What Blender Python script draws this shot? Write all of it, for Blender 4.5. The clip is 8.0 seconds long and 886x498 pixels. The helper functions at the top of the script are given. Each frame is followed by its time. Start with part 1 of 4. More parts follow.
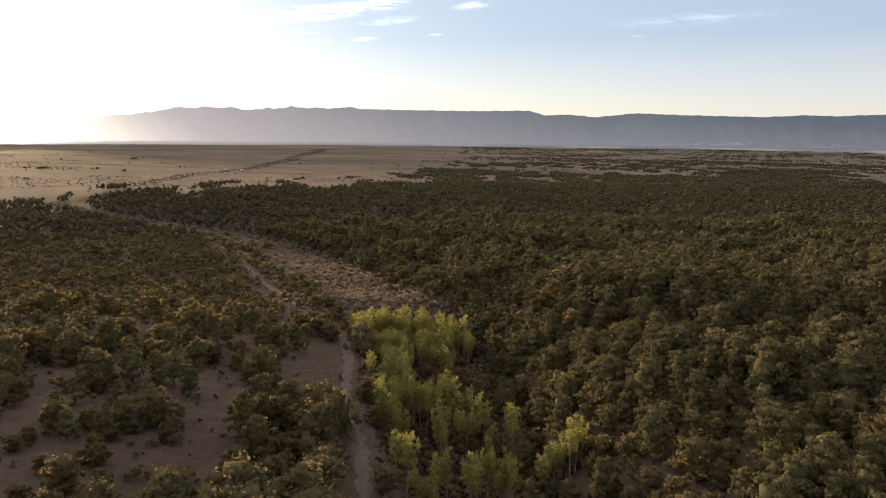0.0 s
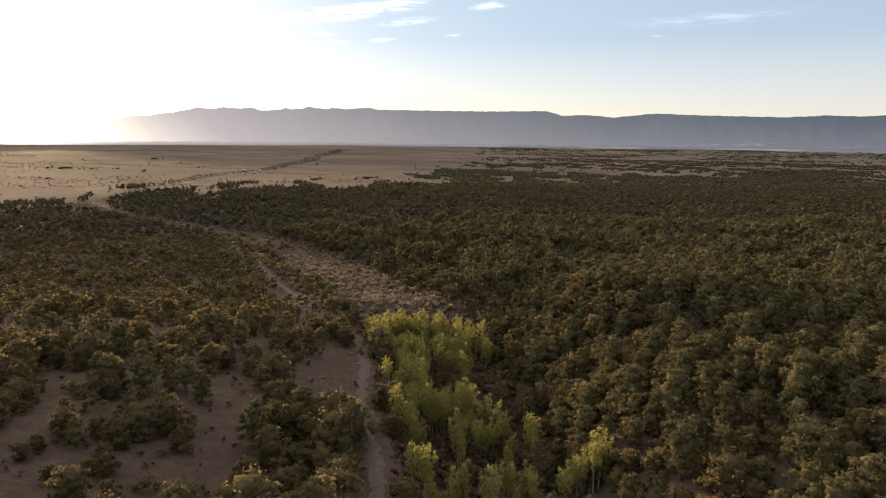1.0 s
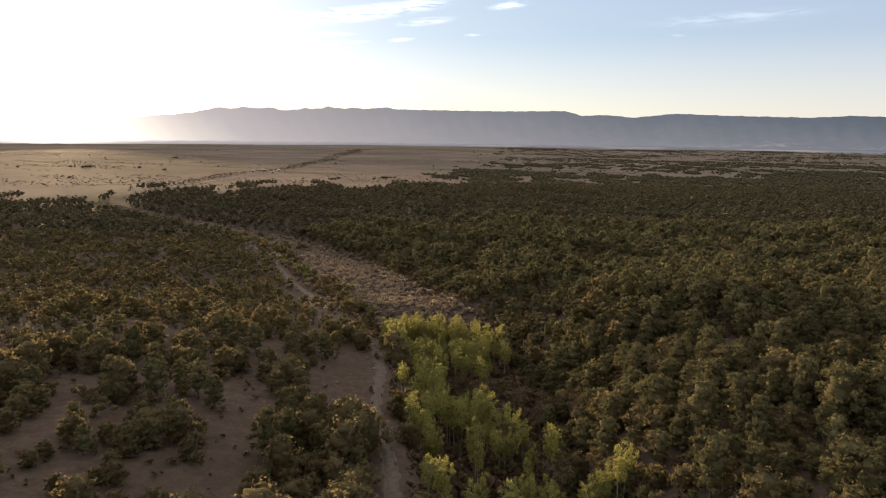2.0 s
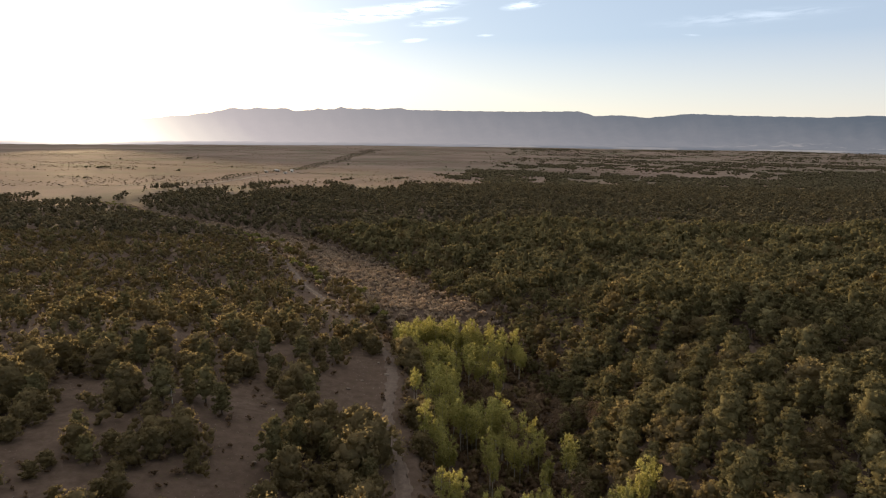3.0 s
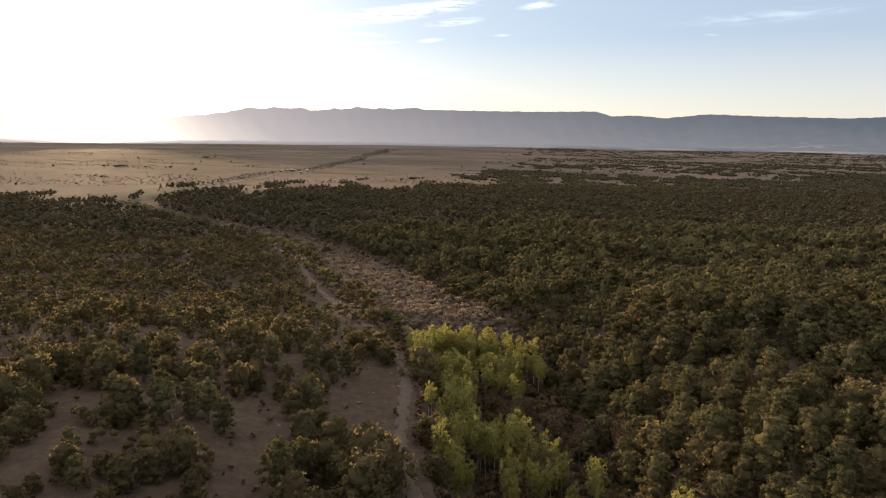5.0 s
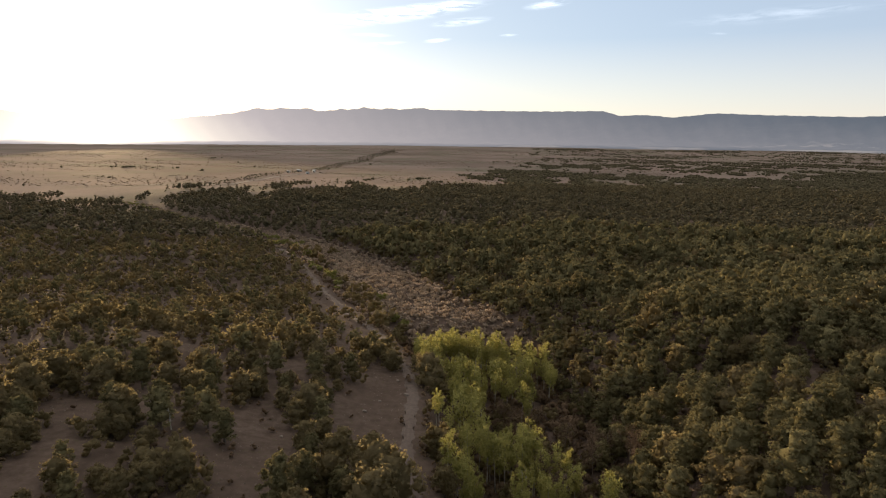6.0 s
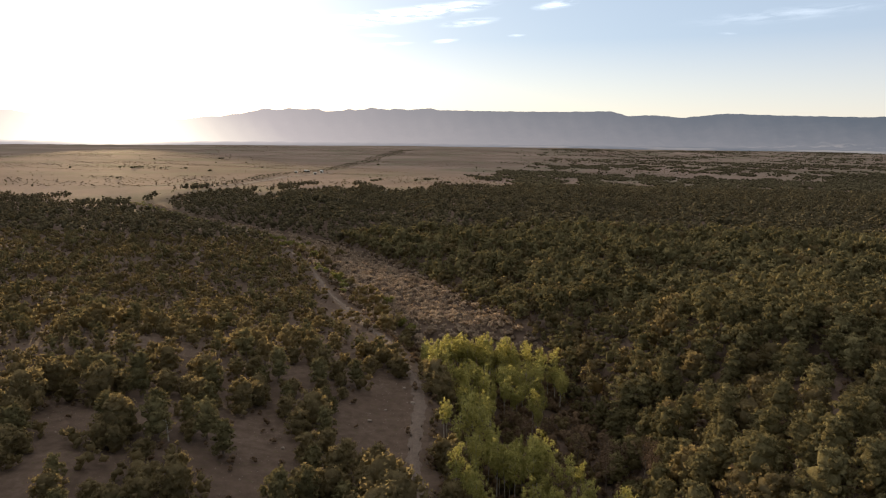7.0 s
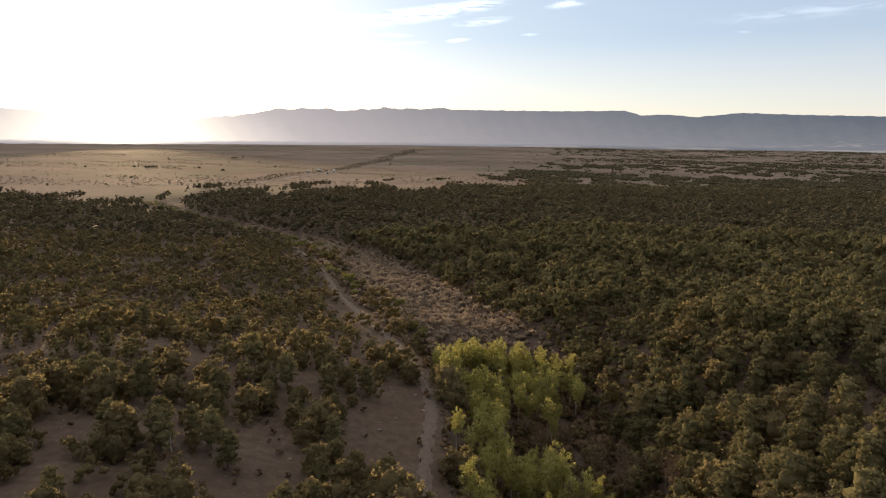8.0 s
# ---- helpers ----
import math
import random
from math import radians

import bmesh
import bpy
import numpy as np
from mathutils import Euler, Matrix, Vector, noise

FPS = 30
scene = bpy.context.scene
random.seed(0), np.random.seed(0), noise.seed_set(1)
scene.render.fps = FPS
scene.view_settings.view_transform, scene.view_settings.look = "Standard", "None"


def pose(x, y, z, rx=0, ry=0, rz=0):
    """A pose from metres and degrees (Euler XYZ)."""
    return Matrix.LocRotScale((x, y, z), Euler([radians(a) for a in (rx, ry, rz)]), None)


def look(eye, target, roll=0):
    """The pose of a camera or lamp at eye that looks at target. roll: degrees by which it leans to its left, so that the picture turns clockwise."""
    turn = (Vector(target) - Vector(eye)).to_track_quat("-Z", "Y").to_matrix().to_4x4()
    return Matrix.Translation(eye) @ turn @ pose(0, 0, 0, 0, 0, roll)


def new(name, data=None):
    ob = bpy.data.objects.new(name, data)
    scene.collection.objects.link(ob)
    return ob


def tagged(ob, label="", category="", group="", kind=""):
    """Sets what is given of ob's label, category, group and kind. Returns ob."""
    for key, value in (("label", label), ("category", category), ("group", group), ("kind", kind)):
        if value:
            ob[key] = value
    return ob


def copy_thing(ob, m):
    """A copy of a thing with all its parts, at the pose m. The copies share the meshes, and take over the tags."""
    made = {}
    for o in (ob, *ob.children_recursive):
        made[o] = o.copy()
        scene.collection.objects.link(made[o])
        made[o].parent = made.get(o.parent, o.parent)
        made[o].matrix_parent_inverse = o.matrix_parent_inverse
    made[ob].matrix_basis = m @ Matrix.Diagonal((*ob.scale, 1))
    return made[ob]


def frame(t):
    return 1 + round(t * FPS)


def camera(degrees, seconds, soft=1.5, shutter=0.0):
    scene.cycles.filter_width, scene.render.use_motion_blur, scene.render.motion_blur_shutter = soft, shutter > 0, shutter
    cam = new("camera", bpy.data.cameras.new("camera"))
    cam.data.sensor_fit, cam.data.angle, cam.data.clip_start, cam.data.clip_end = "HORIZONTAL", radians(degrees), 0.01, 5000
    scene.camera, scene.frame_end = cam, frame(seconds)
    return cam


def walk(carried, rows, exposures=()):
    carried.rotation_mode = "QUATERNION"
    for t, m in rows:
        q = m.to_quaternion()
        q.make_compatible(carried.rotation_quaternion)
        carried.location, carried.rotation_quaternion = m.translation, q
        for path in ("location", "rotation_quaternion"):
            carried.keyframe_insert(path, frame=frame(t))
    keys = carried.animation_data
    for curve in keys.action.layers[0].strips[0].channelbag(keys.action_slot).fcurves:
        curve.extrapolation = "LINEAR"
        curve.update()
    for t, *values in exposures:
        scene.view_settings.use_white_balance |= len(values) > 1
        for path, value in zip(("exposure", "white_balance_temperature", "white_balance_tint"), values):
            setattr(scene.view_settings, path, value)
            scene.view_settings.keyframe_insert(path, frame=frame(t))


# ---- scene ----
cam = camera(68.9, 8.0, soft=1.15)
PATH = [
    (0, (0.968, -1.677, 43.275), (0.953, 0.295, 42.942), 0.6),
    (0.5, (0.753, -0.134, 43.339), (0.706, 1.838, 43.007), 0.6),
    (1, (0.62, 1.415, 43.379), (0.554, 3.386, 43.047), 0.6),
    (1.5, (0.492, 2.999, 43.443), (0.4, 4.969, 43.11), 0.7),
    (3, (-0.121, 7.7, 43.406), (-0.279, 9.665, 43.074), 0.7),
    (3.5, (-0.36, 9.251, 43.393), (-0.527, 11.216, 43.061), 0.7),
    (4, (-0.555, 10.807, 43.415), (-0.741, 12.771, 43.083), 0.7),
    (4.5, (-0.789, 12.374, 43.433), (-0.982, 14.336, 43.1), 0.7),
    (4.7, (-0.889, 13.007, 43.435), (-1.086, 14.969, 43.102), 0.8),
    (6, (-1.564, 17.409, 43.406), (-1.789, 19.368, 43.073), 0.7),
    (6.5, (-1.782, 19.156, 43.389), (-2.016, 21.115, 43.056), 0.7),
    (7, (-2.086, 20.951, 43.393), (-2.334, 22.907, 43.061), 0.7),
    (7.5, (-2.406, 22.647, 43.415), (-2.671, 24.601, 43.081), 0.7),
    (8, (-2.64, 24.292, 43.487), (-2.925, 26.243, 43.153), 0.7),
]
walk(cam, [(t, look(eye, target, roll)) for t, eye, target, roll in PATH])

# ---------------------------------------------------------------- light
SUN_AZ = radians(-34.3)      # from +y towards +x
SUN_EL = radians(2.6)
scene.view_settings.exposure = 0.12
sun_way = Vector((math.sin(SUN_AZ) * math.cos(SUN_EL), math.cos(SUN_AZ) * math.cos(SUN_EL), math.sin(SUN_EL)))


def build_world():
    w = bpy.data.worlds.new("sky")
    scene.world = w
    w.use_nodes = True
    nt = w.node_tree
    nt.nodes.clear()
    N, L = nt.nodes.new, nt.links.new
    out = N("ShaderNodeOutputWorld")
    sky = N("ShaderNodeTexSky")
    sky.sky_type, sky.sun_disc = "NISHITA", False
    sky.sun_elevation, sky.sun_rotation = SUN_EL, SUN_AZ
    sky.altitude, sky.air_density, sky.dust_density, sky.ozone_density = 1800, 1.0, 1.2, 1.5
    bg = N("ShaderNodeBackground")
    bg.inputs[1].default_value = SKY_STRENGTH
    L(sky.outputs[0], bg.inputs[0])
    # bright aureole of dusty air round the low sun
    tc = N("ShaderNodeTexCoord")
    dot = N("ShaderNodeVectorMath"); dot.operation = "DOT_PRODUCT"
    L(tc.outputs["Generated"], dot.inputs[0])
    eye_sun = Vector((math.sin(SUN_AZ), math.cos(SUN_AZ), 0.016)).normalized()
    dot.inputs[1].default_value = eye_sun
    total = None
    for power, gain in ((3000.0, 40.0), (160.0, 2.6), (22.0, 0.62), (5.0, 0.13)):
        p = N("ShaderNodeMath"); p.operation = "POWER"; p.use_clamp = False
        mx = N("ShaderNodeMath"); mx.operation = "MAXIMUM"
        L(dot.outputs["Value"], mx.inputs[0]); mx.inputs[1].default_value = 0.0
        L(mx.outputs[0], p.inputs[0]); p.inputs[1].default_value = power
        g = N("ShaderNodeMath"); g.operation = "MULTIPLY"; g.inputs[1].default_value = gain
        L(p.outputs[0], g.inputs[0])
        if total is None:
            total = g
        else:
            a = N("ShaderNodeMath"); a.operation = "ADD"
            L(total.outputs[0], a.inputs[0]); L(g.outputs[0], a.inputs[1])
            total = a
    halo = N("ShaderNodeBackground")
    halo.inputs[0].default_value = (1.0, 0.93, 0.80, 1)
    L(total.outputs[0], halo.inputs[1])
    # pale air low over the horizon, all round
    sep = N("ShaderNodeSeparateXYZ")
    L(tc.outputs["Generated"], sep.inputs[0])
    low = N("ShaderNodeMapRange"); low.interpolation_type = "SMOOTHERSTEP"
    L(sep.outputs["Z"], low.inputs[0])
    low.inputs[1].default_value, low.inputs[2].default_value = -0.02, 0.42
    low.inputs[3].default_value, low.inputs[4].default_value = 1.0, 0.0
    ramp = N("ShaderNodeValToRGB")
    ramp.color_ramp.elements[0].color = HIGH_SKY
    ramp.color_ramp.elements[1].color = LOW_SKY
    el = ramp.color_ramp.elements.new(0.72); el.color = MID_SKY
    el = ramp.color_ramp.elements.new(0.36); el.color = UPPER_SKY
    L(low.outputs[0], ramp.inputs[0])
    air = N("ShaderNodeBackground")
    L(ramp.outputs[0], air.inputs[0])
    # the sky opposite the low sun is dimmer
    east = N("ShaderNodeMapRange"); east.interpolation_type = "SMOOTHSTEP"
    L(dot.outputs["Value"], east.inputs[0])
    east.inputs[1].default_value, east.inputs[2].default_value = -0.75, 0.30
    east.inputs[3].default_value, east.inputs[4].default_value = 0.45, 1.0
    L(east.outputs[0], air.inputs[1])
    # thin drawn-out cirrus: wisps at azimuth and height, half length, half width (degrees), slant, weight
    az = N("ShaderNodeMath"); az.operation = "ARCTAN2"
    L(sep.outputs["X"], az.inputs[0]); L(sep.outputs["Y"], az.inputs[1])
    up = N("ShaderNodeMath"); up.operation = "ARCSINE"; L(sep.outputs["Z"], up.inputs[0])
    place = N("ShaderNodeCombineXYZ"); L(az.outputs[0], place.inputs[0]); L(up.outputs[0], place.inputs[1])
    mp = N("ShaderNodeMapping")
    mp.inputs["Rotation"].default_value, mp.inputs["Scale"].default_value = (0, 0, radians(-7)), (22.0, 170.0, 1.0)
    L(place.outputs[0], mp.inputs[0])
    nz = N("ShaderNodeTexNoise")
    nz.inputs["Scale"].default_value, nz.inputs["Detail"].default_value, nz.inputs["Roughness"].default_value = 1.0, 7.0, 0.62
    nz.inputs["Distortion"].default_value = 0.7
    L(mp.outputs[0], nz.inputs[0])
    cr = N("ShaderNodeMapRange"); L(nz.outputs[0], cr.inputs[0])
    cr.inputs[1].default_value, cr.inputs[2].default_value = 0.40, 0.72
    veil = None
    for a, e, long, wide, slant, weight in CIRRUS:
        m = N("ShaderNodeMapping"); m.vector_type = "TEXTURE"
        m.inputs["Location"].default_value = (radians(a), radians(e), 0)
        m.inputs["Rotation"].default_value = (0, 0, radians(slant))
        m.inputs["Scale"].default_value = (radians(long), radians(wide), 1)
        L(place.outputs[0], m.inputs[0])
        far = N("ShaderNodeVectorMath"); far.operation = "LENGTH"; L(m.outputs[0], far.inputs[0])
        g = N("ShaderNodeMapRange"); g.interpolation_type = "SMOOTHSTEP"; L(far.outputs["Value"], g.inputs[0])
        g.inputs[1].default_value, g.inputs[2].default_value = 0.0, 1.0
        g.inputs[3].default_value, g.inputs[4].default_value = weight, 0.0
        if veil is None:
            veil = g
        else:
            more = N("ShaderNodeMath"); more.operation = "ADD"
            L(veil.outputs[0], more.inputs[0]); L(g.outputs[0], more.inputs[1])
            veil = more
    m2 = N("ShaderNodeMath"); m2.operation = "MULTIPLY"
    L(cr.outputs[0], m2.inputs[0]); L(veil.outputs[0], m2.inputs[1])
    cloud = N("ShaderNodeBackground"); cloud.inputs[0].default_value = (0.95, 0.96, 1, 1)
    L(m2.outputs[0], cloud.inputs[1])
    s = bg
    for x in (halo, air, cloud):
        add = N("ShaderNodeAddShader")
        L(s.outputs[0], add.inputs[0]); L(x.outputs[0], add.inputs[1])
        s = add
    L(s.outputs[0], out.inputs[0])


SKY_STRENGTH = 0.10
CIRRUS = ((-12.2, 10.1, 10.5, 0.8, 7.5, 1.9), (-7.0, 11.0, 5.0, 0.55, 5, 1.2), (-5.2, 9.8, 3.2, 0.4, 6, 1.1), (-12.4, 7.9, 3.0, 0.2, 5, 0.9), (-7.3, 8.3, 1.5, 0.22, 6, 0.9), (1.9, 11.1, 2.3, 0.42, 5, 1.2),
          (-1.2, 8.75, 1.1, 0.14, 2, 0.7), (-12.8, 8.6, 2.2, 0.25, 0, 0.5), (19.5, 9.6, 9.0, 0.7, 1.5, 0.24), (15.4, 8.5, 1.0, 0.15, -5, 0.35), (30, 12.5, 12.0, 0.9, 3, 0.5), (-14, 13.5, 16.0, 0.9, 4, 0.9),
          (60, 16, 20.0, 1.5, 5, 0.5), (150, 20, 30.0, 2.0, -4, 0.4), (-100, 18, 26.0, 1.8, 3, 0.5))
HIGH_SKY = (0.72, 0.65, 0.58, 1)
UPPER_SKY = (0.355, 0.41, 0.52, 1)
MID_SKY = (0.35, 0.40, 0.525, 1)
LOW_SKY = (0.57, 0.53, 0.56, 1)
build_world()
sun = new("sun", bpy.data.lights.new("sun", "SUN"))
sun.data.energy, sun.data.angle, sun.data.color = 5.0, radians(0.6), (1.0, 0.72, 0.40)
sun.matrix_world = look(sun_way * 300, (0, 0, 0))


# ---------------------------------------------------------------- materials
def material(name):
    m = bpy.data.materials.new(name)
    m.use_nodes = True
    nt = m.node_tree
    nt.nodes.clear()
    return m, nt, nt.nodes.new, nt.links.new, nt.nodes.new("ShaderNodeOutputMaterial")


def mixed(N, L, fac, a, b):
    n = N("ShaderNodeMix"); n.data_type = "RGBA"
    for sock, v in ((n.inputs[0], fac), (n.inputs[6], a), (n.inputs[7], b)):
        if isinstance(v, (tuple, float, int)):
            sock.default_value = (*v, 1) if isinstance(v, tuple) and len(v) == 3 else v
        else:
            L(v, sock)
    return n.outputs[2]


def noise_of(N, L, coord, scale, detail=4.0, rough=0.55, lo=0.35, hi=0.65):
    n = N("ShaderNodeTexNoise")
    n.inputs["Scale"].default_value, n.inputs["Detail"].default_value, n.inputs["Roughness"].default_value = scale, detail, rough
    L(coord, n.inputs["Vector"])
    r = N("ShaderNodeMapRange")
    L(n.outputs[0], r.inputs[0])
    r.inputs[1].default_value, r.inputs[2].default_value = lo, hi
    return r.outputs[0]


def leaf_material(name, dark, light, through_col, translucent=0.45):
    """Foliage: a mat leaf that lets part of the light through."""
    m, nt, N, L, out = material(name)
    info = N("ShaderNodeObjectInfo")
    attr = N("ShaderNodeAttribute"); attr.attribute_name = "tint"
    geo = N("ShaderNodeNewGeometry")
    s = N("ShaderNodeMath"); s.operation = "ADD"
    L(info.outputs["Random"], s.inputs[0]); L(attr.outputs["Fac"], s.inputs[1])
    f = N("ShaderNodeMath"); f.operation = "FRACT"; L(s.outputs[0], f.inputs[0])
    mixn = N("ShaderNodeMath"); mixn.operation = "MULTIPLY_ADD"
    L(geo.outputs["Random Per Island"], mixn.inputs[0]); mixn.inputs[1].default_value = 0.36
    h = N("ShaderNodeMath"); h.operation = "MULTIPLY"; h.inputs[1].default_value = 0.62
    L(f.outputs[0], h.inputs[0]); L(h.outputs[0], mixn.inputs[2])
    col = mixed(N, L, mixn.outputs[0], dark, light)
    fine = noise_of(N, L, geo.outputs["Position"], 2.1, 4, 0.72, 0.30, 0.70)
    shade = N("ShaderNodeMapRange"); L(fine, shade.inputs[0])
    shade.inputs[3].default_value, shade.inputs[4].default_value = 0.48, 1.42
    tone = N("ShaderNodeVectorMath"); tone.operation = "SCALE"
    L(col, tone.inputs[0]); L(shade.outputs[0], tone.inputs["Scale"])
    col = tone.outputs[0]
    bump = N("ShaderNodeBump"); bump.inputs["Strength"].default_value = 0.4; bump.inputs["Distance"].default_value = 0.1
    L(fine, bump.inputs["Height"])
    d = N("ShaderNodeBsdfDiffuse"); L(col, d.inputs[0]); L(bump.outputs[0], d.inputs["Normal"])
    t = N("ShaderNodeBsdfTranslucent"); L(mixed(N, L, 0.65, col, through_col), t.inputs[0])
    mx = N("ShaderNodeMixShader"); mx.inputs[0].default_value = translucent
    L(d.outputs[0], mx.inputs[1]); L(t.outputs[0], mx.inputs[2])
    L(mx.outputs[0], out.inputs[0])
    return m


def bark_material(name, a, b, scale=6.0):
    m, nt, N, L, out = material(name)
    tc = N("ShaderNodeTexCoord")
    f = noise_of(N, L, tc.outputs["Object"], scale, 6, 0.7)
    p = N("ShaderNodeBsdfPrincipled")
    L(mixed(N, L, f, a, b), p.inputs["Base Color"])
    p.inputs["Roughness"].default_value = 0.9
    bump = N("ShaderNodeBump"); bump.inputs["Strength"].default_value = 0.6; bump.inputs["Distance"].default_value = 0.03
    L(f, bump.inputs["Height"]); L(bump.outputs[0], p.inputs["Normal"])
    L(p.outputs[0], out.inputs[0])
    return m


def soil_material(name, dry, dark, pale, grass):
    """Dry sandy soil: stains metres wide, pebbles, litter and thin dead grass; plain: the open dry grassland."""
    m, nt, N, L, out = material(name)
    geo = N("ShaderNodeNewGeometry")
    pos = geo.outputs["Position"]
    big = noise_of(N, L, pos, 0.06, 5, 0.6)
    mid = noise_of(N, L, pos, 0.7, 5, 0.65)
    fine = noise_of(N, L, pos, 5.0, 4, 0.7, 0.3, 0.7)
    spots = noise_of(N, L, pos, 1.6, 3, 0.6, 0.60, 0.66)
    c = mixed(N, L, big, dry, pale)
    c = mixed(N, L, mid, c, dark)
    half = N("ShaderNodeMath"); half.operation = "MULTIPLY"; half.inputs[1].default_value = 0.35
    L(fine, half.inputs[0])
    c = mixed(N, L, half.outputs[0], c, (0.12, 0.085, 0.06))
    sp = N("ShaderNodeMath"); sp.operation = "MULTIPLY"; sp.inputs[1].default_value = 0.6
    L(spots, sp.inputs[0])
    c = mixed(N, L, sp.outputs[0], c, (0.10, 0.09, 0.05))
    attr = N("ShaderNodeAttribute"); attr.attribute_name = "plain"
    stretch = N("ShaderNodeMapping"); stretch.inputs["Scale"].default_value = (0.75, 0.8, 1.0)
    L(pos, stretch.inputs[0])
    pl = noise_of(N, L, stretch.outputs[0], 0.0032, 8, 0.6, 0.40, 0.60)
    pl2 = noise_of(N, L, stretch.outputs[0], 0.0075, 8, 0.62, 0.48, 0.62)
    g = mixed(N, L, pl, grass, (grass[0] * 0.52, grass[1] * 0.50, grass[2] * 0.48))
    hf = N("ShaderNodeMath"); hf.operation = "MULTIPLY"; hf.inputs[1].default_value = 0.85
    L(pl2, hf.inputs[0])
    g = mixed(N, L, hf.outputs[0], g, (0.10, 0.095, 0.06))
    c = mixed(N, L, attr.outputs["Fac"], c, g)
    p = N("ShaderNodeBsdfPrincipled")
    L(c, p.inputs["Base Color"])
    p.inputs["Roughness"].default_value = 0.9
    p.inputs["Specular IOR Level"].default_value = 0.0
    bump = N("ShaderNodeBump"); bump.inputs["Strength"].default_value = 0.5; bump.inputs["Distance"].default_value = 0.05
    L(fine, bump.inputs["Height"])
    L(bump.outputs[0], p.inputs["Normal"])
    dry_sheen = N("ShaderNodeBsdfPrincipled")
    fuzz = N("ShaderNodeMath"); fuzz.operation = "MULTIPLY"; fuzz.inputs[1].default_value = 0.3
    L(attr.outputs["Fac"], fuzz.inputs[0]); L(fuzz.outputs[0], dry_sheen.inputs["Sheen Weight"])
    dry_sheen.inputs["Sheen Roughness"].default_value, dry_sheen.inputs["Sheen Tint"].default_value = 0.6, (1.0, 0.80, 0.62, 1)
    L(c, dry_sheen.inputs["Base Color"]); L(bump.outputs[0], dry_sheen.inputs["Normal"])
    dry_sheen.inputs["Roughness"].default_value, dry_sheen.inputs["Specular IOR Level"].default_value = 0.9, 0.05
    dry_sheen.inputs["Specular Tint"].default_value = (1.0, 0.85, 0.68, 1)
    both = N("ShaderNodeMixShader"); both.inputs[0].default_value = 0.5
    L(p.outputs[0], both.inputs[1]); L(dry_sheen.outputs[0], both.inputs[2])
    L(both.outputs[0], out.inputs[0])
    return m


def plain_material(name, a, b, scale, rough=0.9, bump_m=0.02):
    m, nt, N, L, out = material(name)
    geo = N("ShaderNodeNewGeometry")
    f = noise_of(N, L, geo.outputs["Position"], scale, 6, 0.65)
    f2 = noise_of(N, L, geo.outputs["Position"], scale * 7, 3, 0.6)
    p = N("ShaderNodeBsdfPrincipled")
    c = mixed(N, L, f, a, b)
    k = N("ShaderNodeMath"); k.operation = "MULTIPLY"; k.inputs[1].default_value = 0.4; L(f2, k.inputs[0])
    c = mixed(N, L, k.outputs[0], c, (a[0] * 0.6, a[1] * 0.6, a[2] * 0.6))
    L(c, p.inputs["Base Color"])
    p.inputs["Roughness"].default_value = rough
    if rough > 0.85:
        p.inputs["Specular IOR Level"].default_value = 0.04
    bump = N("ShaderNodeBump"); bump.inputs["Strength"].default_value = 0.6; bump.inputs["Distance"].default_value = bump_m
    L(f2, bump.inputs["Height"]); L(bump.outputs[0], p.inputs["Normal"])
    L(p.outputs[0], out.inputs[0])
    return m


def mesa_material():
    """Far wooded slopes, dark woods and scree, with kilometres of bright air painted on as emission."""
    m, nt, N, L, out = material("far_slopes_haze_glow")
    geo = N("ShaderNodeNewGeometry")
    f = noise_of(N, L, geo.outputs["Position"], 0.004, 8, 0.65, 0.42, 0.6)
    st = N("ShaderNodeMapping"); st.inputs["Scale"].default_value = (1.0, 1.0, 8.0)
    L(geo.outputs["Position"], st.inputs[0])
    f2 = noise_of(N, L, st.outputs[0], 0.006, 6, 0.6, 0.55, 0.72)
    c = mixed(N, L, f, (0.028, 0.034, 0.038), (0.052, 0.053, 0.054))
    scree = N("ShaderNodeAttribute"); scree.attribute_name = "scree"
    k = N("ShaderNodeMath"); k.operation = "MULTIPLY"
    L(f2, k.inputs[0]); L(scree.outputs["Fac"], k.inputs[1])
    c = mixed(N, L, k.outputs[0], c, (0.25, 0.215, 0.18))
    over = N("ShaderNodeMath"); over.operation = "SUBTRACT"; over.use_clamp = True
    L(scree.outputs["Fac"], over.inputs[0]); over.inputs[1].default_value = 1.0
    c = mixed(N, L, over.outputs[0], c, (0.27, 0.225, 0.18))
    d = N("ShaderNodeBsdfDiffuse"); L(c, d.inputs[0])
    # haze put into emission, brighter towards the sun
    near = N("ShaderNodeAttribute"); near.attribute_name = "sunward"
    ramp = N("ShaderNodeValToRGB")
    ramp.color_ramp.elements[0].color = HAZE_GLOW[0]
    ramp.color_ramp.elements[1].color = HAZE_GLOW[2]
    e = ramp.color_ramp.elements.new(0.55); e.color = HAZE_GLOW[1]
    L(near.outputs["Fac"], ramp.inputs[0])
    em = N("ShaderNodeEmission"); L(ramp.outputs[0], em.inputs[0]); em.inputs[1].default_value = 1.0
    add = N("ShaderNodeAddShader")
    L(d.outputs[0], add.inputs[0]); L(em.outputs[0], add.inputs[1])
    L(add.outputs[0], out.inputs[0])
    return m


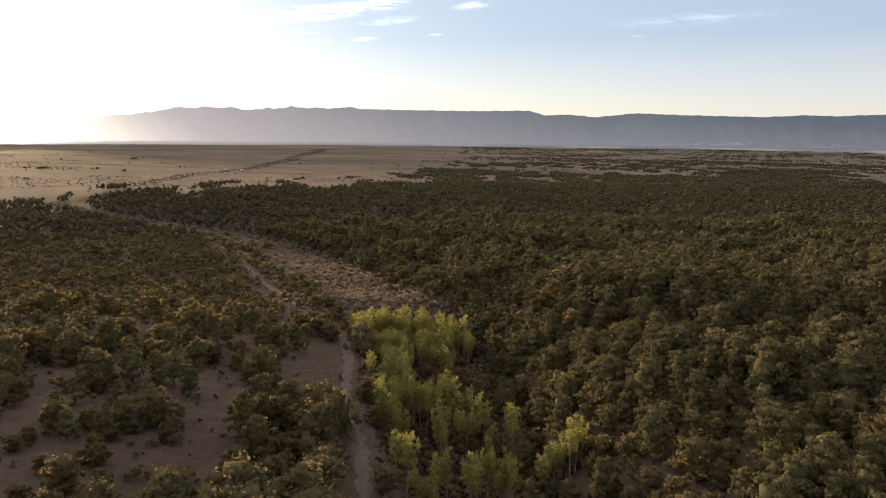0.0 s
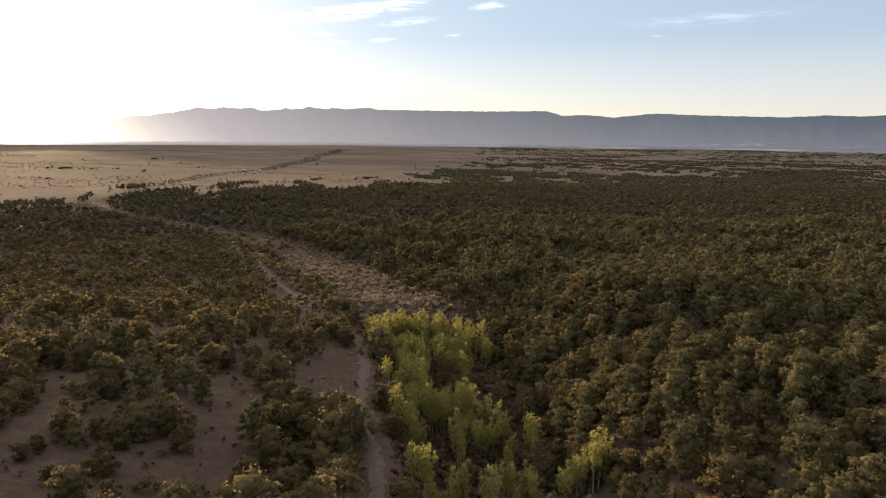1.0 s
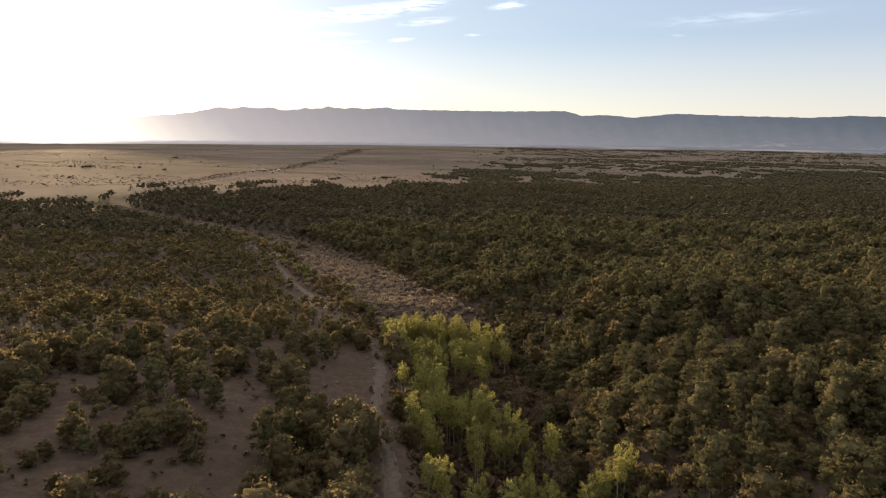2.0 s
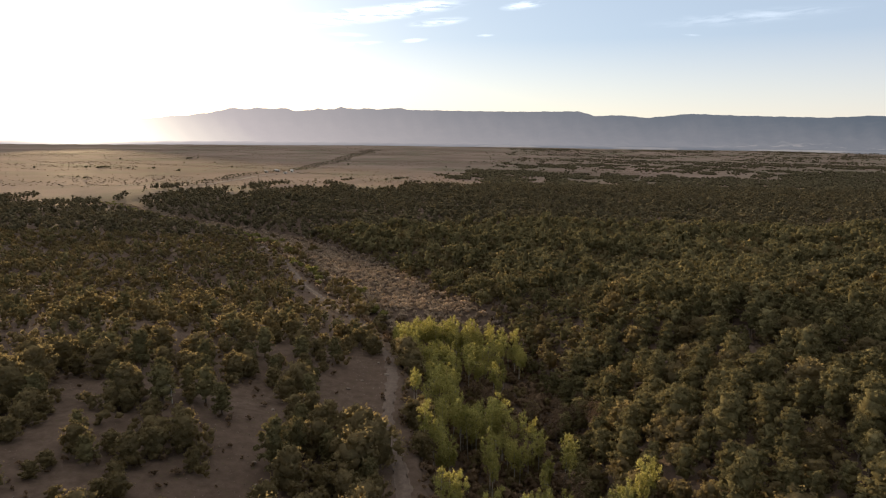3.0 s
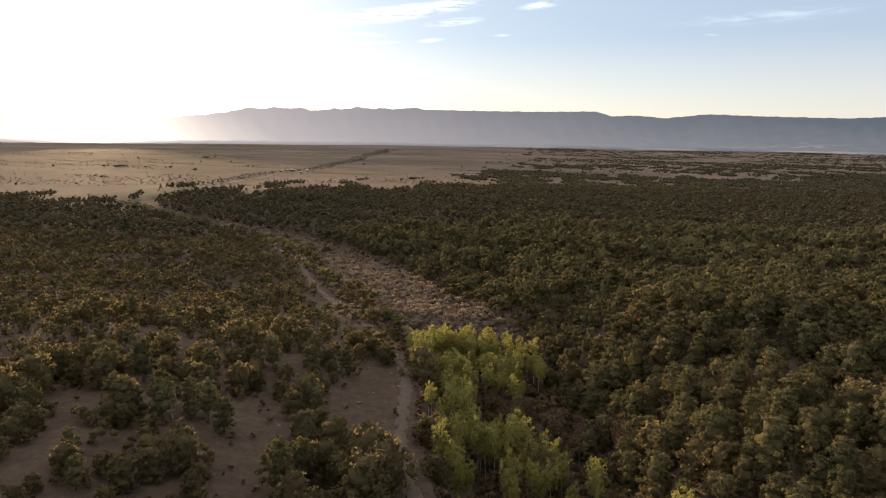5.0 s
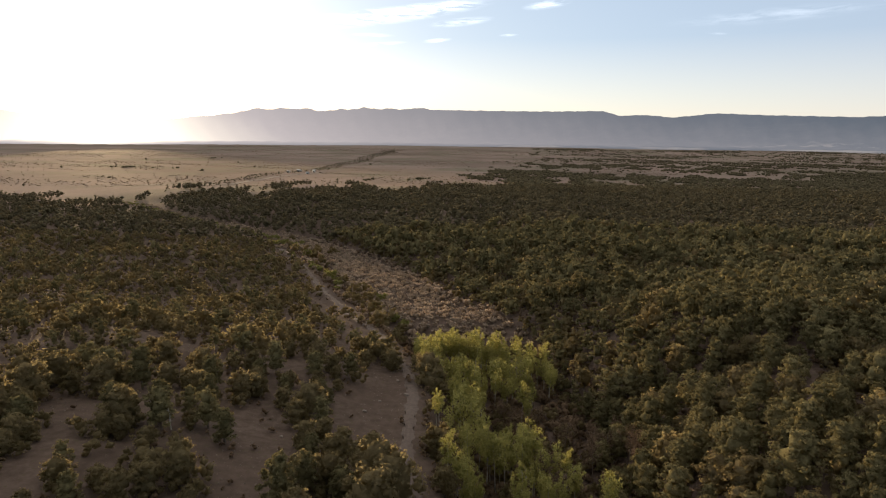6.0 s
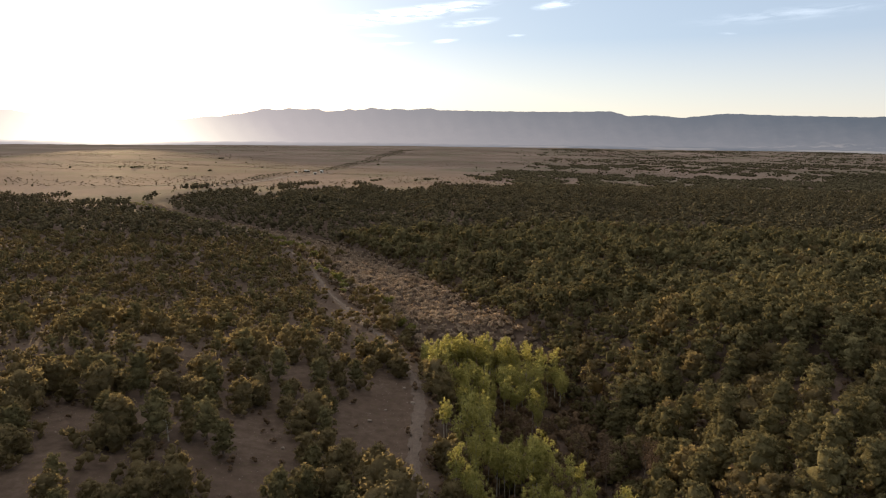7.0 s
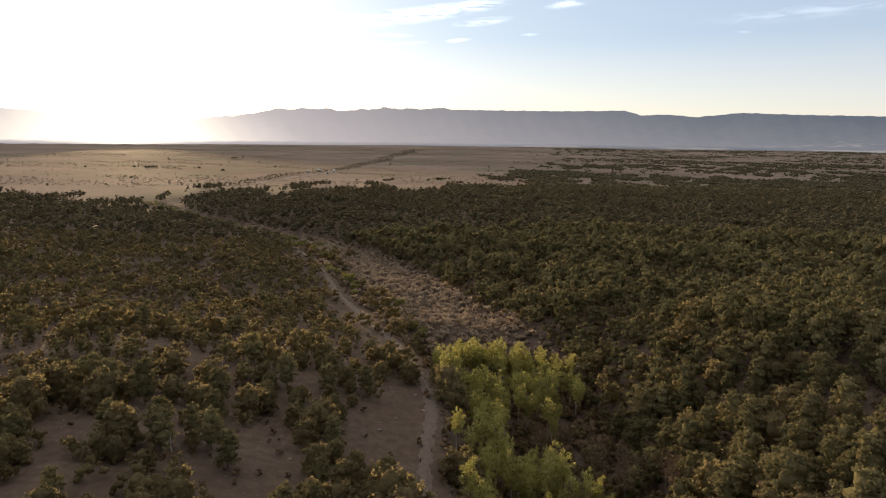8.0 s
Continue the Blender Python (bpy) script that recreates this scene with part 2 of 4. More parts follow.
# emission colours of the mesa's painted haze, from far off the sun to beside it
HAZE_GLOW = ((0.047, 0.076, 0.112, 1), (0.50, 0.445, 0.45, 1), (1.5, 1.32, 1.1, 1))
SOIL = soil_material("dry_soil", (0.122, 0.090, 0.074), (0.084, 0.063, 0.052), (0.158, 0.122, 0.102), (0.205, 0.147, 0.122))
TRACK = plain_material("track_dirt", (0.195, 0.157, 0.134), (0.138, 0.109, 0.093), 1.3, 0.9, 0.03)
PLAYA = plain_material("pale_dry_grass", (0.36, 0.30, 0.24), (0.27, 0.22, 0.175), 0.02)
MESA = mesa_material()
PINYON = leaf_material("pinyon_needles", (0.090, 0.083, 0.043), (0.226, 0.198, 0.102), (0.28, 0.23, 0.115), 0.28)
JUNIPER = leaf_material("juniper_scales", (0.098, 0.084, 0.048), (0.228, 0.188, 0.106), (0.46, 0.36, 0.17), 0.46)
# darker, less translucent pinyon copy: shade of far crowns put into the leaf colour
SHADED_LEAF = leaf_material("shaded_leaves", (0.072, 0.065, 0.040), (0.174, 0.148, 0.092), (0.22, 0.17, 0.09), 0.15)
POPLAR = leaf_material("cottonwood_leaves", (0.135, 0.138, 0.050), (0.44, 0.415, 0.16), (0.74, 0.68, 0.23), 0.44)
WILLOW = leaf_material("willow_leaves", (0.15, 0.155, 0.06), (0.26, 0.25, 0.10), (0.45, 0.42, 0.13), 0.45)
SAGE = leaf_material("sagebrush_leaves", (0.215, 0.175, 0.135), (0.53, 0.43, 0.335), (0.64, 0.49, 0.36), 0.40)
DRY_SCRUB = leaf_material("dry_scrub", (0.105, 0.074, 0.048), (0.21, 0.150, 0.10), (0.28, 0.19, 0.12), 0.3)
TWIGS = leaf_material("bare_twigs", (0.12, 0.088, 0.06), (0.22, 0.155, 0.108), (0.22, 0.15, 0.1), 0.2)
BARK = bark_material("grey_brown_bark", (0.11, 0.085, 0.065), (0.20, 0.16, 0.13))
PALE_BARK = bark_material("pale_bark", (0.42, 0.39, 0.33), (0.25, 0.22, 0.18), 3.0)
WHITE_WALL = plain_material("white_boards", (0.70, 0.67, 0.62), (0.60, 0.57, 0.52), 0.8)
TIN = plain_material("tin_roof", (0.62, 0.60, 0.57), (0.48, 0.46, 0.44), 0.5, 0.8)
DARK_OPENING = plain_material("dark_opening", (0.03, 0.03, 0.035), (0.05, 0.05, 0.05), 1.0, 0.3)


# ---------------------------------------------------------------- the lie of the land
ROAD_Y = np.array([-400, 0, 40, 74, 85, 100, 115, 125, 140, 161, 182, 204, 217, 265, 293, 344, 408, 520, 700, 1000, 6000.])
ROAD_X = np.array([40, -2, -5.5, -9.2, -11.5, -15.9, -17.6, -18.9, -23.8, -33.1, -45, -56, -63.4, -86.4, -101.7, -138, -205, -330, -520, -800, -4000.])
ROAD_Z = np.array([2, 1, 0.6, 0.5, 0.4, 0.2, 0, 0, -0.4, -1.6, -3.8, -5.4, -6.0, -7.4, -8.0, -9.2, -11.5, -12, -11, -9, 0.])


def smooth(a, b, x):
    t = np.clip((x - a) / (b - a), 0, 1)
    return t * t * (3 - 2 * t)


def soft_interp(y, xs, ys):
    return sum(np.interp(y + d, xs, ys) for d in (-6, -4, -2, 2, 4, 6)) / 6


def road_x(y):
    return soft_interp(y, ROAD_Y, ROAD_X)


def waves(x, y, length, seed):
    """Smooth irregular undulation of about unit height."""
    r = np.random.RandomState(seed)
    s = 0
    for k in range(7):
        a, ph, l = r.uniform(0, 6.283), r.uniform(0, 6.283), length * r.uniform(0.55, 1.7)
        s = s + np.sin((x * np.cos(a) + y * np.sin(a)) * 6.283 / l + ph)
    return s / 2.6


def gully_edge(y):
    return np.interp(y, [-100, 60, 75, 105, 130, 160, 188, 260, 320, 380, 450, 600], [20, 21, 23, 31, 37, 37, 39, 37, 30, 18, 12, 9])


def height(x, y):
    x, y = np.asarray(x, float), np.asarray(y, float)
    u = x - road_x(y)
    zr = soft_interp(y, ROAD_Y, ROAD_Z)
    # the hillside on the sun's side of the track
    amp = np.interp(y, [-200, 60, 95, 128, 162, 220, 400], [9, 8.5, 7.5, 5.2, 0.6, 0.0, 1.5])
    left = amp * (1 - np.exp(-np.clip(-u - 4, 0, None) / 32)) + 0.012 * np.clip(-u - 40, 0, 400)
    # the creek's gully, which ends at the sagebrush flat, and the wooded rise beyond it
    flat = smooth(160, 186, y)
    deep = -8.0 * (1 - flat) - 0.8 * flat
    w = gully_edge(y)
    bottom = deep * smooth(2.5, 8.5, u)
    rise = (18.0 * (1 - flat) + 10.5 * flat)
    run = 15 * (1 - flat) + 40 * flat
    right = bottom + rise * (1 - np.exp(-np.clip(u - w, 0, None) / run))
    near = zr + np.where(u < 0, left, right)
    bumps = 0.9 * waves(x, y, 55, 3) * smooth(6, 30, np.abs(u)) + 0.22 * waves(x, y, 13, 5) * smooth(3, 8, np.abs(u))
    bumps = np.where((u > 0) & (u < w + 4), bumps * 0.35, bumps)
    near = near + bumps
    far = -7.0 + 23.0 * smooth(900, 4100, y) - 7.0 * smooth(600, 2200, x) * smooth(1500, 4000, y) + 2.2 * waves(x, y, 1500, 8)
    k = smooth(420, 860, np.hypot(x * 0.8, y))
    k = np.maximum(k, smooth(-150, -500, y))
    return near * (1 - k) + far * k


def mesh_object(name, verts, faces, mat, smooth_faces=False):
    me = bpy.data.meshes.new(name)
    verts, faces = np.asarray(verts, np.float32), np.asarray(faces, np.int32)
    n = faces.shape[1]
    me.vertices.add(len(verts)); me.vertices.foreach_set("co", verts.ravel())
    me.loops.add(faces.size); me.loops.foreach_set("vertex_index", faces.ravel())
    me.polygons.add(len(faces)); me.polygons.foreach_set("loop_start", np.arange(0, faces.size, n, dtype=np.int32))
    if smooth_faces:
        me.polygons.foreach_set("use_smooth", np.ones(len(faces), bool))
    me.update(calc_edges=True)
    me.materials.append(mat)
    return new(name, me)


def grid_faces(rows, cols):
    i = np.arange(rows - 1)[:, None] * cols + np.arange(cols - 1)[None]
    return np.stack([i, i + 1, i + cols + 1, i + cols], -1).reshape(-1, 4)


def point_values(ob, name, values):
    at = ob.data.attributes.new(name, "FLOAT", "POINT")
    at.data.foreach_set("value", np.asarray(values, np.float32).ravel())


def spread(lo, hi, step, reach_lo, reach_hi, grow):
    mid = list(np.arange(lo, hi + step * 0.5, step))
    a, s = [], step
    v = mid[-1]
    while v < reach_hi:
        s *= grow; v += s; a.append(v)
    b, s, v = [], step, mid[0]
    while v > reach_lo:
        s *= grow; v -= s; b.append(v)
    return np.array(b[::-1] + mid + a)


def build_ground():
    xs = spread(-100, 84, 2.0, -6500, 6500, 1.08)
    ys = spread(56, 240, 2.0, -6500, 6500, 1.065)
    X, Y = np.meshgrid(xs, ys)
    Z = height(X, Y)
    ob = mesh_object("ground", np.stack([X, Y, Z], -1).reshape(-1, 3), grid_faces(len(ys), len(xs)), SOIL, True)
    D = np.hypot(X * 0.8, Y)
    point_values(ob, "plain", smooth(430, 640, D + 60 * waves(X, Y, 200, 4)))
    return tagged(ob, "dry sandy ground with wooded hillside, gully and open plain", "ground", kind="structure")


def build_road():
    ys = np.arange(-120, 312, 0.5)
    prof = np.array([(-1.5, -0.40), (-1.05, -0.01), (-0.88, -0.03), (-0.68, -0.06), (-0.42, 0.04), (0, 0.09), (0.42, 0.04), (0.68, -0.06), (0.88, -0.03), (1.05, -0.01), (1.5, -0.40)])
    rows = []
    edge_rng = np.random.RandomState(77)
    cx = road_x(ys)
    slope = np.gradient(cx, ys)
    for x, y, s in zip(cx, ys, slope):
        n = math.hypot(1, s)
        wob = 0.10 * math.sin(y * 0.16) + 0.05 * math.sin(y * 0.53 + 1)
        l_out, r_out = (0.22 * math.sin(y * 1.3 + k) + 0.16 * math.sin(y * 2.9 + 2 * k) for k in (0.3, 2.1))
        ragged = np.array([-l_out, -l_out * 0.8, 0, 0, 0, 0, 0, 0, 0, r_out * 0.8, r_out]) + edge_rng.normal(size=len(prof)) * 0.02
        lateral = 0.86 * prof[:, 0] * (1 + 0.12 * math.sin(y * 0.17)) + wob + ragged
        px = x + lateral / n
        py = y - lateral * s / n
        lift = prof[:, 1] + edge_rng.normal(size=len(prof)) * 0.015
        rows.append(np.stack([px, py, height(px, py) + lift + 0.08], -1))
    ob = mesh_object("road", np.array(rows).reshape(-1, 3), grid_faces(len(ys), len(prof)), TRACK, True)
    return tagged(ob, "pale dirt track with two worn wheel ruts along the creek", "dirt road", kind="structure")


# skyline of the far mesa: azimuth from +y and height in degrees
RIDGE = ((-80, 1.4), (-62, 1.9), (-50, 1.7), (-44, 1.95), (-40.5, 1.8), (-37.5, 1.35), (-35.5, 0.75), (-33, 0.7), (-30.5, 1.2), (-26.7, 1.72), (-25.6, 1.75), (-23, 2.33), (-19.5, 2.52),
         (-17.4, 2.36), (-15, 2.5), (-13.2, 2.66), (-11, 2.55), (-9.2, 2.72), (-7.2, 2.56), (-2.8, 2.52), (2, 2.5), (6.9, 2.56), (8.2, 2.17), (10.3, 2.24), (12.5, 2.03),
         (15.8, 2.36), (19.4, 2.2), (25.5, 2.02), (28.4, 2.14), (30.2, 2.04), (33, 2.13), (42, 1.9), (55, 1.7), (80, 1.4))


def build_mesa():
    az = np.radians(np.arange(-80, 80.01, 0.16))
    el = np.interp(np.degrees(az), [r[0] for r in RIDGE], [r[1] for r in RIDGE])
    d = np.degrees(az)
    el = el + 0.022 * np.sin(d * 5.1) * np.sin(d * 1.7 + 1) + 0.007 * np.sin(d * 13 + 2)
    caps = np.sign(np.sin(d * 2.7 + 0.9 * np.sin(d * 0.9)) - 0.5) * smooth(-27, -24, d) * (1 - smooth(-9, -6, d))
    el = el + 0.06 * np.convolve(caps, np.ones(3) / 3, 'same')
    top = 43.4 + 4640 * np.tan(np.radians(el))
    prof = ((4060, 0.10), (4150, 0.13), (4240, 0.19), (4330, 0.28), (4420, 0.42), (4500, 0.58), (4560, 0.74), (4590, 0.86), (4612, 0.955), (4640, 1.0), (4680, 1.0), (4760, 0.9), (4860, 0.5))
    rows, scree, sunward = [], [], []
    # strength of the painted haze glow falls with the angle from the sun
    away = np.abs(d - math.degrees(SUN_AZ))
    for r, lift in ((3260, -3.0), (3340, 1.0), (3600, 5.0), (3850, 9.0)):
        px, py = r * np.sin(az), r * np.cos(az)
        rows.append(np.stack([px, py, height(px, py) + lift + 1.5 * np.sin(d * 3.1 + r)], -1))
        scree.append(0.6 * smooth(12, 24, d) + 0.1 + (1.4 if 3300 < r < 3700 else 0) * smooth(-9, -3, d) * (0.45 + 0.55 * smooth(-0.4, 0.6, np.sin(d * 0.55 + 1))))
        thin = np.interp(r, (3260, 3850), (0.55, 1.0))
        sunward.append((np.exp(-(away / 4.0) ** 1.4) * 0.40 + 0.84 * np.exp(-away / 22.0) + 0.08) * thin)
    for k, (r, h) in enumerate(prof):
        spur = np.sin(d * 2.3 + 1.2 * np.sin(d * 0.9)) * 0.6 + np.sin(d * 6.1 + 2 * np.sin(d * 1.9)) * 0.4
        rr = r + 55 * spur * (1 - h) * (0.4 + h)
        zz = h * top + (9 * np.sin(d * 4.1 + k) * h * (1 - h) * 4 if 0 < h < 0.95 else 0)
        rows.append(np.stack([rr * np.sin(az), rr * np.cos(az), zz], -1))
        scree.append((0.8 if h < 0.2 else 0.05) * smooth(12, 24, d) + 0.04)
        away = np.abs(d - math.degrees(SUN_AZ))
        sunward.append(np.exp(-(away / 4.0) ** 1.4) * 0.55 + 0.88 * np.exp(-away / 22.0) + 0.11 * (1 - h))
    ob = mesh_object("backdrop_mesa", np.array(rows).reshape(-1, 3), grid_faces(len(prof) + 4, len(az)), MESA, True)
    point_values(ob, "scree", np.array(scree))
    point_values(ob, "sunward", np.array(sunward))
    return tagged(ob, "long flat-topped blue-grey mesa on the horizon with painted haze glow", "mesa", kind="structure")


def far_track(way, half):
    """A pale two-rut track over the plain, along a few bends."""
    way = np.array(way, float)
    t = np.linspace(0, len(way) - 1, len(way) * 14)
    x, y = (np.interp(t, np.arange(len(way)), way[:, k]) + 1.5 * np.sin(t * 4 + k) for k in (0, 1))
    dx, dy = np.gradient(x), np.gradient(y)
    n = np.hypot(dx, dy)
    rows = [np.stack([x - dy / n * o, y + dx / n * o, height(x - dy / n * o, y + dx / n * o) + up], -1) for o, up in ((-half, -0.3), (-half * 0.8, 0.30), (-half * 0.4, 0.22), (0, 0.32), (half * 0.4, 0.22), (half * 0.8, 0.30), (half, -0.3))]
    ob = mesh_object("road", np.array(rows).reshape(-1, 3), grid_faces(7, len(t)), PLAYA, True)
    return tagged(ob, "pale dry track leading to the ranch across the plain", "dirt track", kind="structure")


build_ground()
build_road()
far_track(((-402, 664), (-350, 672), (-312, 690), (-318, 755), (-322, 845), (-310, 912), (-296, 985)), 2.6)
far_track(((-264, 690), (-232, 634), (-205, 600)), 1.8)
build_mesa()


def patch(name, label, cx, cy, half_x, half_y, mat, seed, lift=0.25, turn=0.0):
    """A pale dry strip of the plain, uneven in outline, lying on the ground."""
    n = 48
    r = np.random.RandomState(seed)
    a = np.linspace(0, 2 * np.pi, n, endpoint=False)
    wob = 1 + sum(r.uniform(0.05, 0.2) * np.sin(a * k + r.uniform(0, 6)) for k in (2, 3, 5, 7))
    rings = []
    for q in (0.25, 0.5, 0.75, 1.0):
        px, py = half_x * q * wob * np.cos(a), half_y * q * wob * np.sin(a)
        c, s = math.cos(turn), math.sin(turn)
        wx, wy = cx + px * c - py * s, cy + px * s + py * c
        rings.append(np.stack([wx, wy, height(wx, wy) + lift], -1))
    V = np.array(rings).reshape(-1, 3)
    F = []
    for k in range(3):
        for i in range(n):
            j = (i + 1) % n
            F.append((k * n + i, k * n + j, (k + 1) * n + j, (k + 1) * n + i))
    for i in range(0, n // 2 - 1):
        F.append((i, i + 1, n - 2 - i, n - 1 - i))
    ob = mesh_object(name, V, F, mat, True)
    return tagged(ob, label, "field", kind="structure")


for k, (az, r, hx, hy) in enumerate(((-1.5, 3170, 150, 24), (11.5, 2870, 80, 24), (17.5, 3150, 330, 24), (29, 3120, 400, 30), (5, 3190, 170, 16))):
    a = radians(az)
    patch("field", "pale strip of dry grass on the far plain", r * math.sin(a), r * math.cos(a), hx, hy, PLAYA, 20 + k, 2.0, -a)


# ---------------------------------------------------------------- plants
OCTA = np.array([(1, 0, 0), (-1, 0, 0), (0, 1, 0), (0, -1, 0), (0, 0, 1), (0, 0, -1)], float)
OCTA_F = np.array([(0, 2, 4), (2, 1, 4), (1, 3, 4), (3, 0, 4), (2, 0, 5), (1, 2, 5), (3, 1, 5), (0, 3, 5)])
GOLD = (1 + 5 ** 0.5) / 2
ICO = np.array([(-1, GOLD, 0), (1, GOLD, 0), (-1, -GOLD, 0), (1, -GOLD, 0), (0, -1, GOLD), (0, 1, GOLD), (0, -1, -GOLD), (0, 1, -GOLD),
                (GOLD, 0, -1), (GOLD, 0, 1), (-GOLD, 0, -1), (-GOLD, 0, 1)]) / math.hypot(1, GOLD)
ICO_F = np.array([(0, 11, 5), (0, 5, 1), (0, 1, 7), (0, 7, 10), (0, 10, 11), (1, 5, 9), (5, 11, 4), (11, 10, 2), (10, 7, 6), (7, 1, 8),
                  (3, 9, 4), (3, 4, 2), (3, 2, 6), (3, 6, 8), (3, 8, 9), (4, 9, 5), (2, 4, 11), (6, 2, 10), (8, 6, 7), (9, 8, 1)])


def sprays(rng, clumps, per, size):
    """Leaf sprays: small uneven triangles standing off the skin of clumps (x, y, z, r, flatness)."""
    c = np.repeat(np.asarray(clumps, float), per, axis=0)
    n = len(c)
    d = rng.normal(size=(n, 3)); d[:, 2] = d[:, 2] * 0.85 + 0.3
    d /= np.linalg.norm(d, axis=1)[:, None]
    out = d * np.stack([np.ones(n), np.ones(n), c[:, 4]], -1)
    p = c[:, :3] + out * (c[:, 3] * rng.uniform(0.62, 1.2, n))[:, None]
    nor = d + rng.normal(size=(n, 3)) * 0.6
    nor /= np.linalg.norm(nor, axis=1)[:, None]
    t = np.cross(nor, rng.normal(size=(n, 3))); t /= np.linalg.norm(t, axis=1)[:, None]
    b = np.cross(nor, t)
    s = (size * rng.uniform(0.55, 1.25, n))[:, None]
    k = rng.uniform(-0.4, 0.4, n)[:, None]
    v = np.stack([p - t * s * 0.6 - b * s * 0.45, p + t * s * 0.6 - b * s * 0.35, p + t * s * k + b * s * 0.75], 1).reshape(-1, 3)
    return v, np.arange(len(v)).reshape(-1, 3)


def boughs(rng, clumps, solid=OCTA, faces=OCTA_F, full=0.72, rough=0.25):
    """The dense dark inside of each clump, below its sprays."""
    pieces = []
    for x, y, z, r, flat in clumps:
        a = rng.normal(size=(3, 3))
        q = np.linalg.qr(a)[0]
        v = (solid * (1 + rng.uniform(-rough, rough, (len(solid), 1)))) @ q
        pieces.append((v * np.array((r, r, r * flat)) * full + np.array((x, y, z)), faces))
    return joined(pieces)


def tube(points, radii, sides=6):
    """A tapered bent stem through points."""
    P = np.asarray(points, float)
    V = []
    a = np.linspace(0, 2 * np.pi, sides, endpoint=False)
    for i, p in enumerate(P):
        w = P[min(i + 1, len(P) - 1)] - P[max(i - 1, 0)]
        w /= np.linalg.norm(w) + 1e-9
        h = np.array((1.0, 0, 0)) if abs(w[0]) < 0.8 else np.array((0, 1.0, 0))
        s = np.cross(w, h); s /= np.linalg.norm(s)
        q = np.cross(w, s)
        V.append(p + radii[i] * (np.cos(a)[:, None] * s + np.sin(a)[:, None] * q))
    V = np.concatenate(V)
    F = []
    for i in range(len(P) - 1):
        for k in range(sides):
            m = (k + 1) % sides
            F.append((i * sides + k, i * sides + m, (i + 1) * sides + m, (i + 1) * sides + k))
    return V, np.array(F)


def joined(pieces):
    V, F, o = [], [], 0
    for v, f in pieces:
        V.append(v); F.append(f + o); o += len(v)
    return np.concatenate(V), np.concatenate(F)


def crown_shape(rng, h, w, low, high, count, tuft, profile, flat, squash=0.85):
    """Tufts over the skin of a lopsided crown round a dense heart: clumps (x, y, z, r, flatness), hearts first."""
    side, lop = rng.uniform(0, 6.283), rng.uniform(0.08, 0.24)
    hearts = []
    for q in (0.2, 0.5, 0.78):
        r = w * profile(q) * 0.74
        hearts.append((lop * w * 0.5 * math.cos(side), lop * w * 0.5 * math.sin(side), (low + (high - low) * q) * h, r, max(squash, 0.24 * (high - low) * h / r)))
    clumps = []
    for k in range(count):
        q = (k + rng.uniform(0, 1)) / count
        a = k * 2.4 + rng.uniform(-0.5, 0.5)
        wide = w * profile(q) * (1 + lop * math.cos(a - side) + rng.uniform(-0.16, 0.20))
        r = tuft * w * rng.uniform(0.7, 1.2)
        rr = max(0.0, wide - r * 0.6)
        clumps.append((rr * math.cos(a), rr * math.sin(a), (low + (high - low) * q) * h + rng.uniform(-0.12, 0.12) * w, r, flat * rng.uniform(0.85, 1.15)))
    return hearts, clumps


def pinyon_shape(rng):
    """Rounded, uneven crown of flattish tufts on a short trunk."""
    h = rng.uniform(4.8, 6.8)
    w = h * rng.uniform(0.24, 0.33)
    top = rng.uniform(0.55, 0.75)
    return (h, *crown_shape(rng, h, w, 0.17, 0.95, 30, 0.31, lambda q: math.sqrt(max(0.05, 1 - (abs(q - 0.36) / (0.68 if q > 0.36 else 0.62)) ** 2)) ** (0.6 + top * 0.6), 0.74))


def juniper_shape(rng):
    """Low, broad, lopsided crown of rounded tufts."""
    h = rng.uniform(3.2, 4.9)
    w = h * rng.uniform(0.40, 0.54)
    return (h, *crown_shape(rng, h, w, 0.12, 0.92, 26, 0.33, lambda q: math.sqrt(max(0.06, 1 - (abs(q - 0.34) / (0.72 if q > 0.34 else 0.8)) ** 2)), 0.82))


def poplar_shape(rng):
    """Upright, round-topped crown in separate plumes above a bare pale stem."""
    h = rng.uniform(7.4, 10.6)
    w = h * rng.uniform(0.165, 0.225)
    clumps = []
    for k in range(rng.randint(3, 6)):
        a, q = k * 2.1 + rng.uniform(-0.5, 0.5), rng.uniform(0.0, 1.0)
        off = w * rng.uniform(0.35, 0.75) * (0.25 if k == 0 else 1)
        z0, z1 = (0.38 + 0.14 * q) * h, (0.97 if k == 0 else rng.uniform(0.80, 0.95)) * h
        thick = w * rng.uniform(0.48, 0.66)
        for m in range(9):
            g = (m + rng.uniform(0, 1)) / 9
            b = m * 2.4 + rng.uniform(-0.6, 0.6)
            wide = thick * math.sqrt(max(0.1, 1 - (abs(g - 0.62) / 0.64) ** 2))
            r = wide * rng.uniform(0.42, 0.66)
            rr = max(0.0, wide - r * 0.55)
            lean = off * (0.55 + 0.45 * g)
            clumps.append((lean * math.cos(a) + rr * math.cos(b), lean * math.sin(a) + rr * math.sin(b), z0 + (z1 - z0) * g, r, rng.uniform(0.95, 1.3)))
    return h, [], clumps


def bush_shape(rng):
    h = rng.uniform(1.8, 2.8)
    heart = [(0, 0, h * 0.36, h * 0.40, 0.85)]
    return h, heart, [(h * 0.36 * math.cos(k * 2.4) * rng.uniform(0.6, 1.2), h * 0.36 * math.sin(k * 2.4) * rng.uniform(0.6, 1.2), h * rng.uniform(0.3, 0.72), h * rng.uniform(0.16, 0.26), 0.9) for k in range(12)]


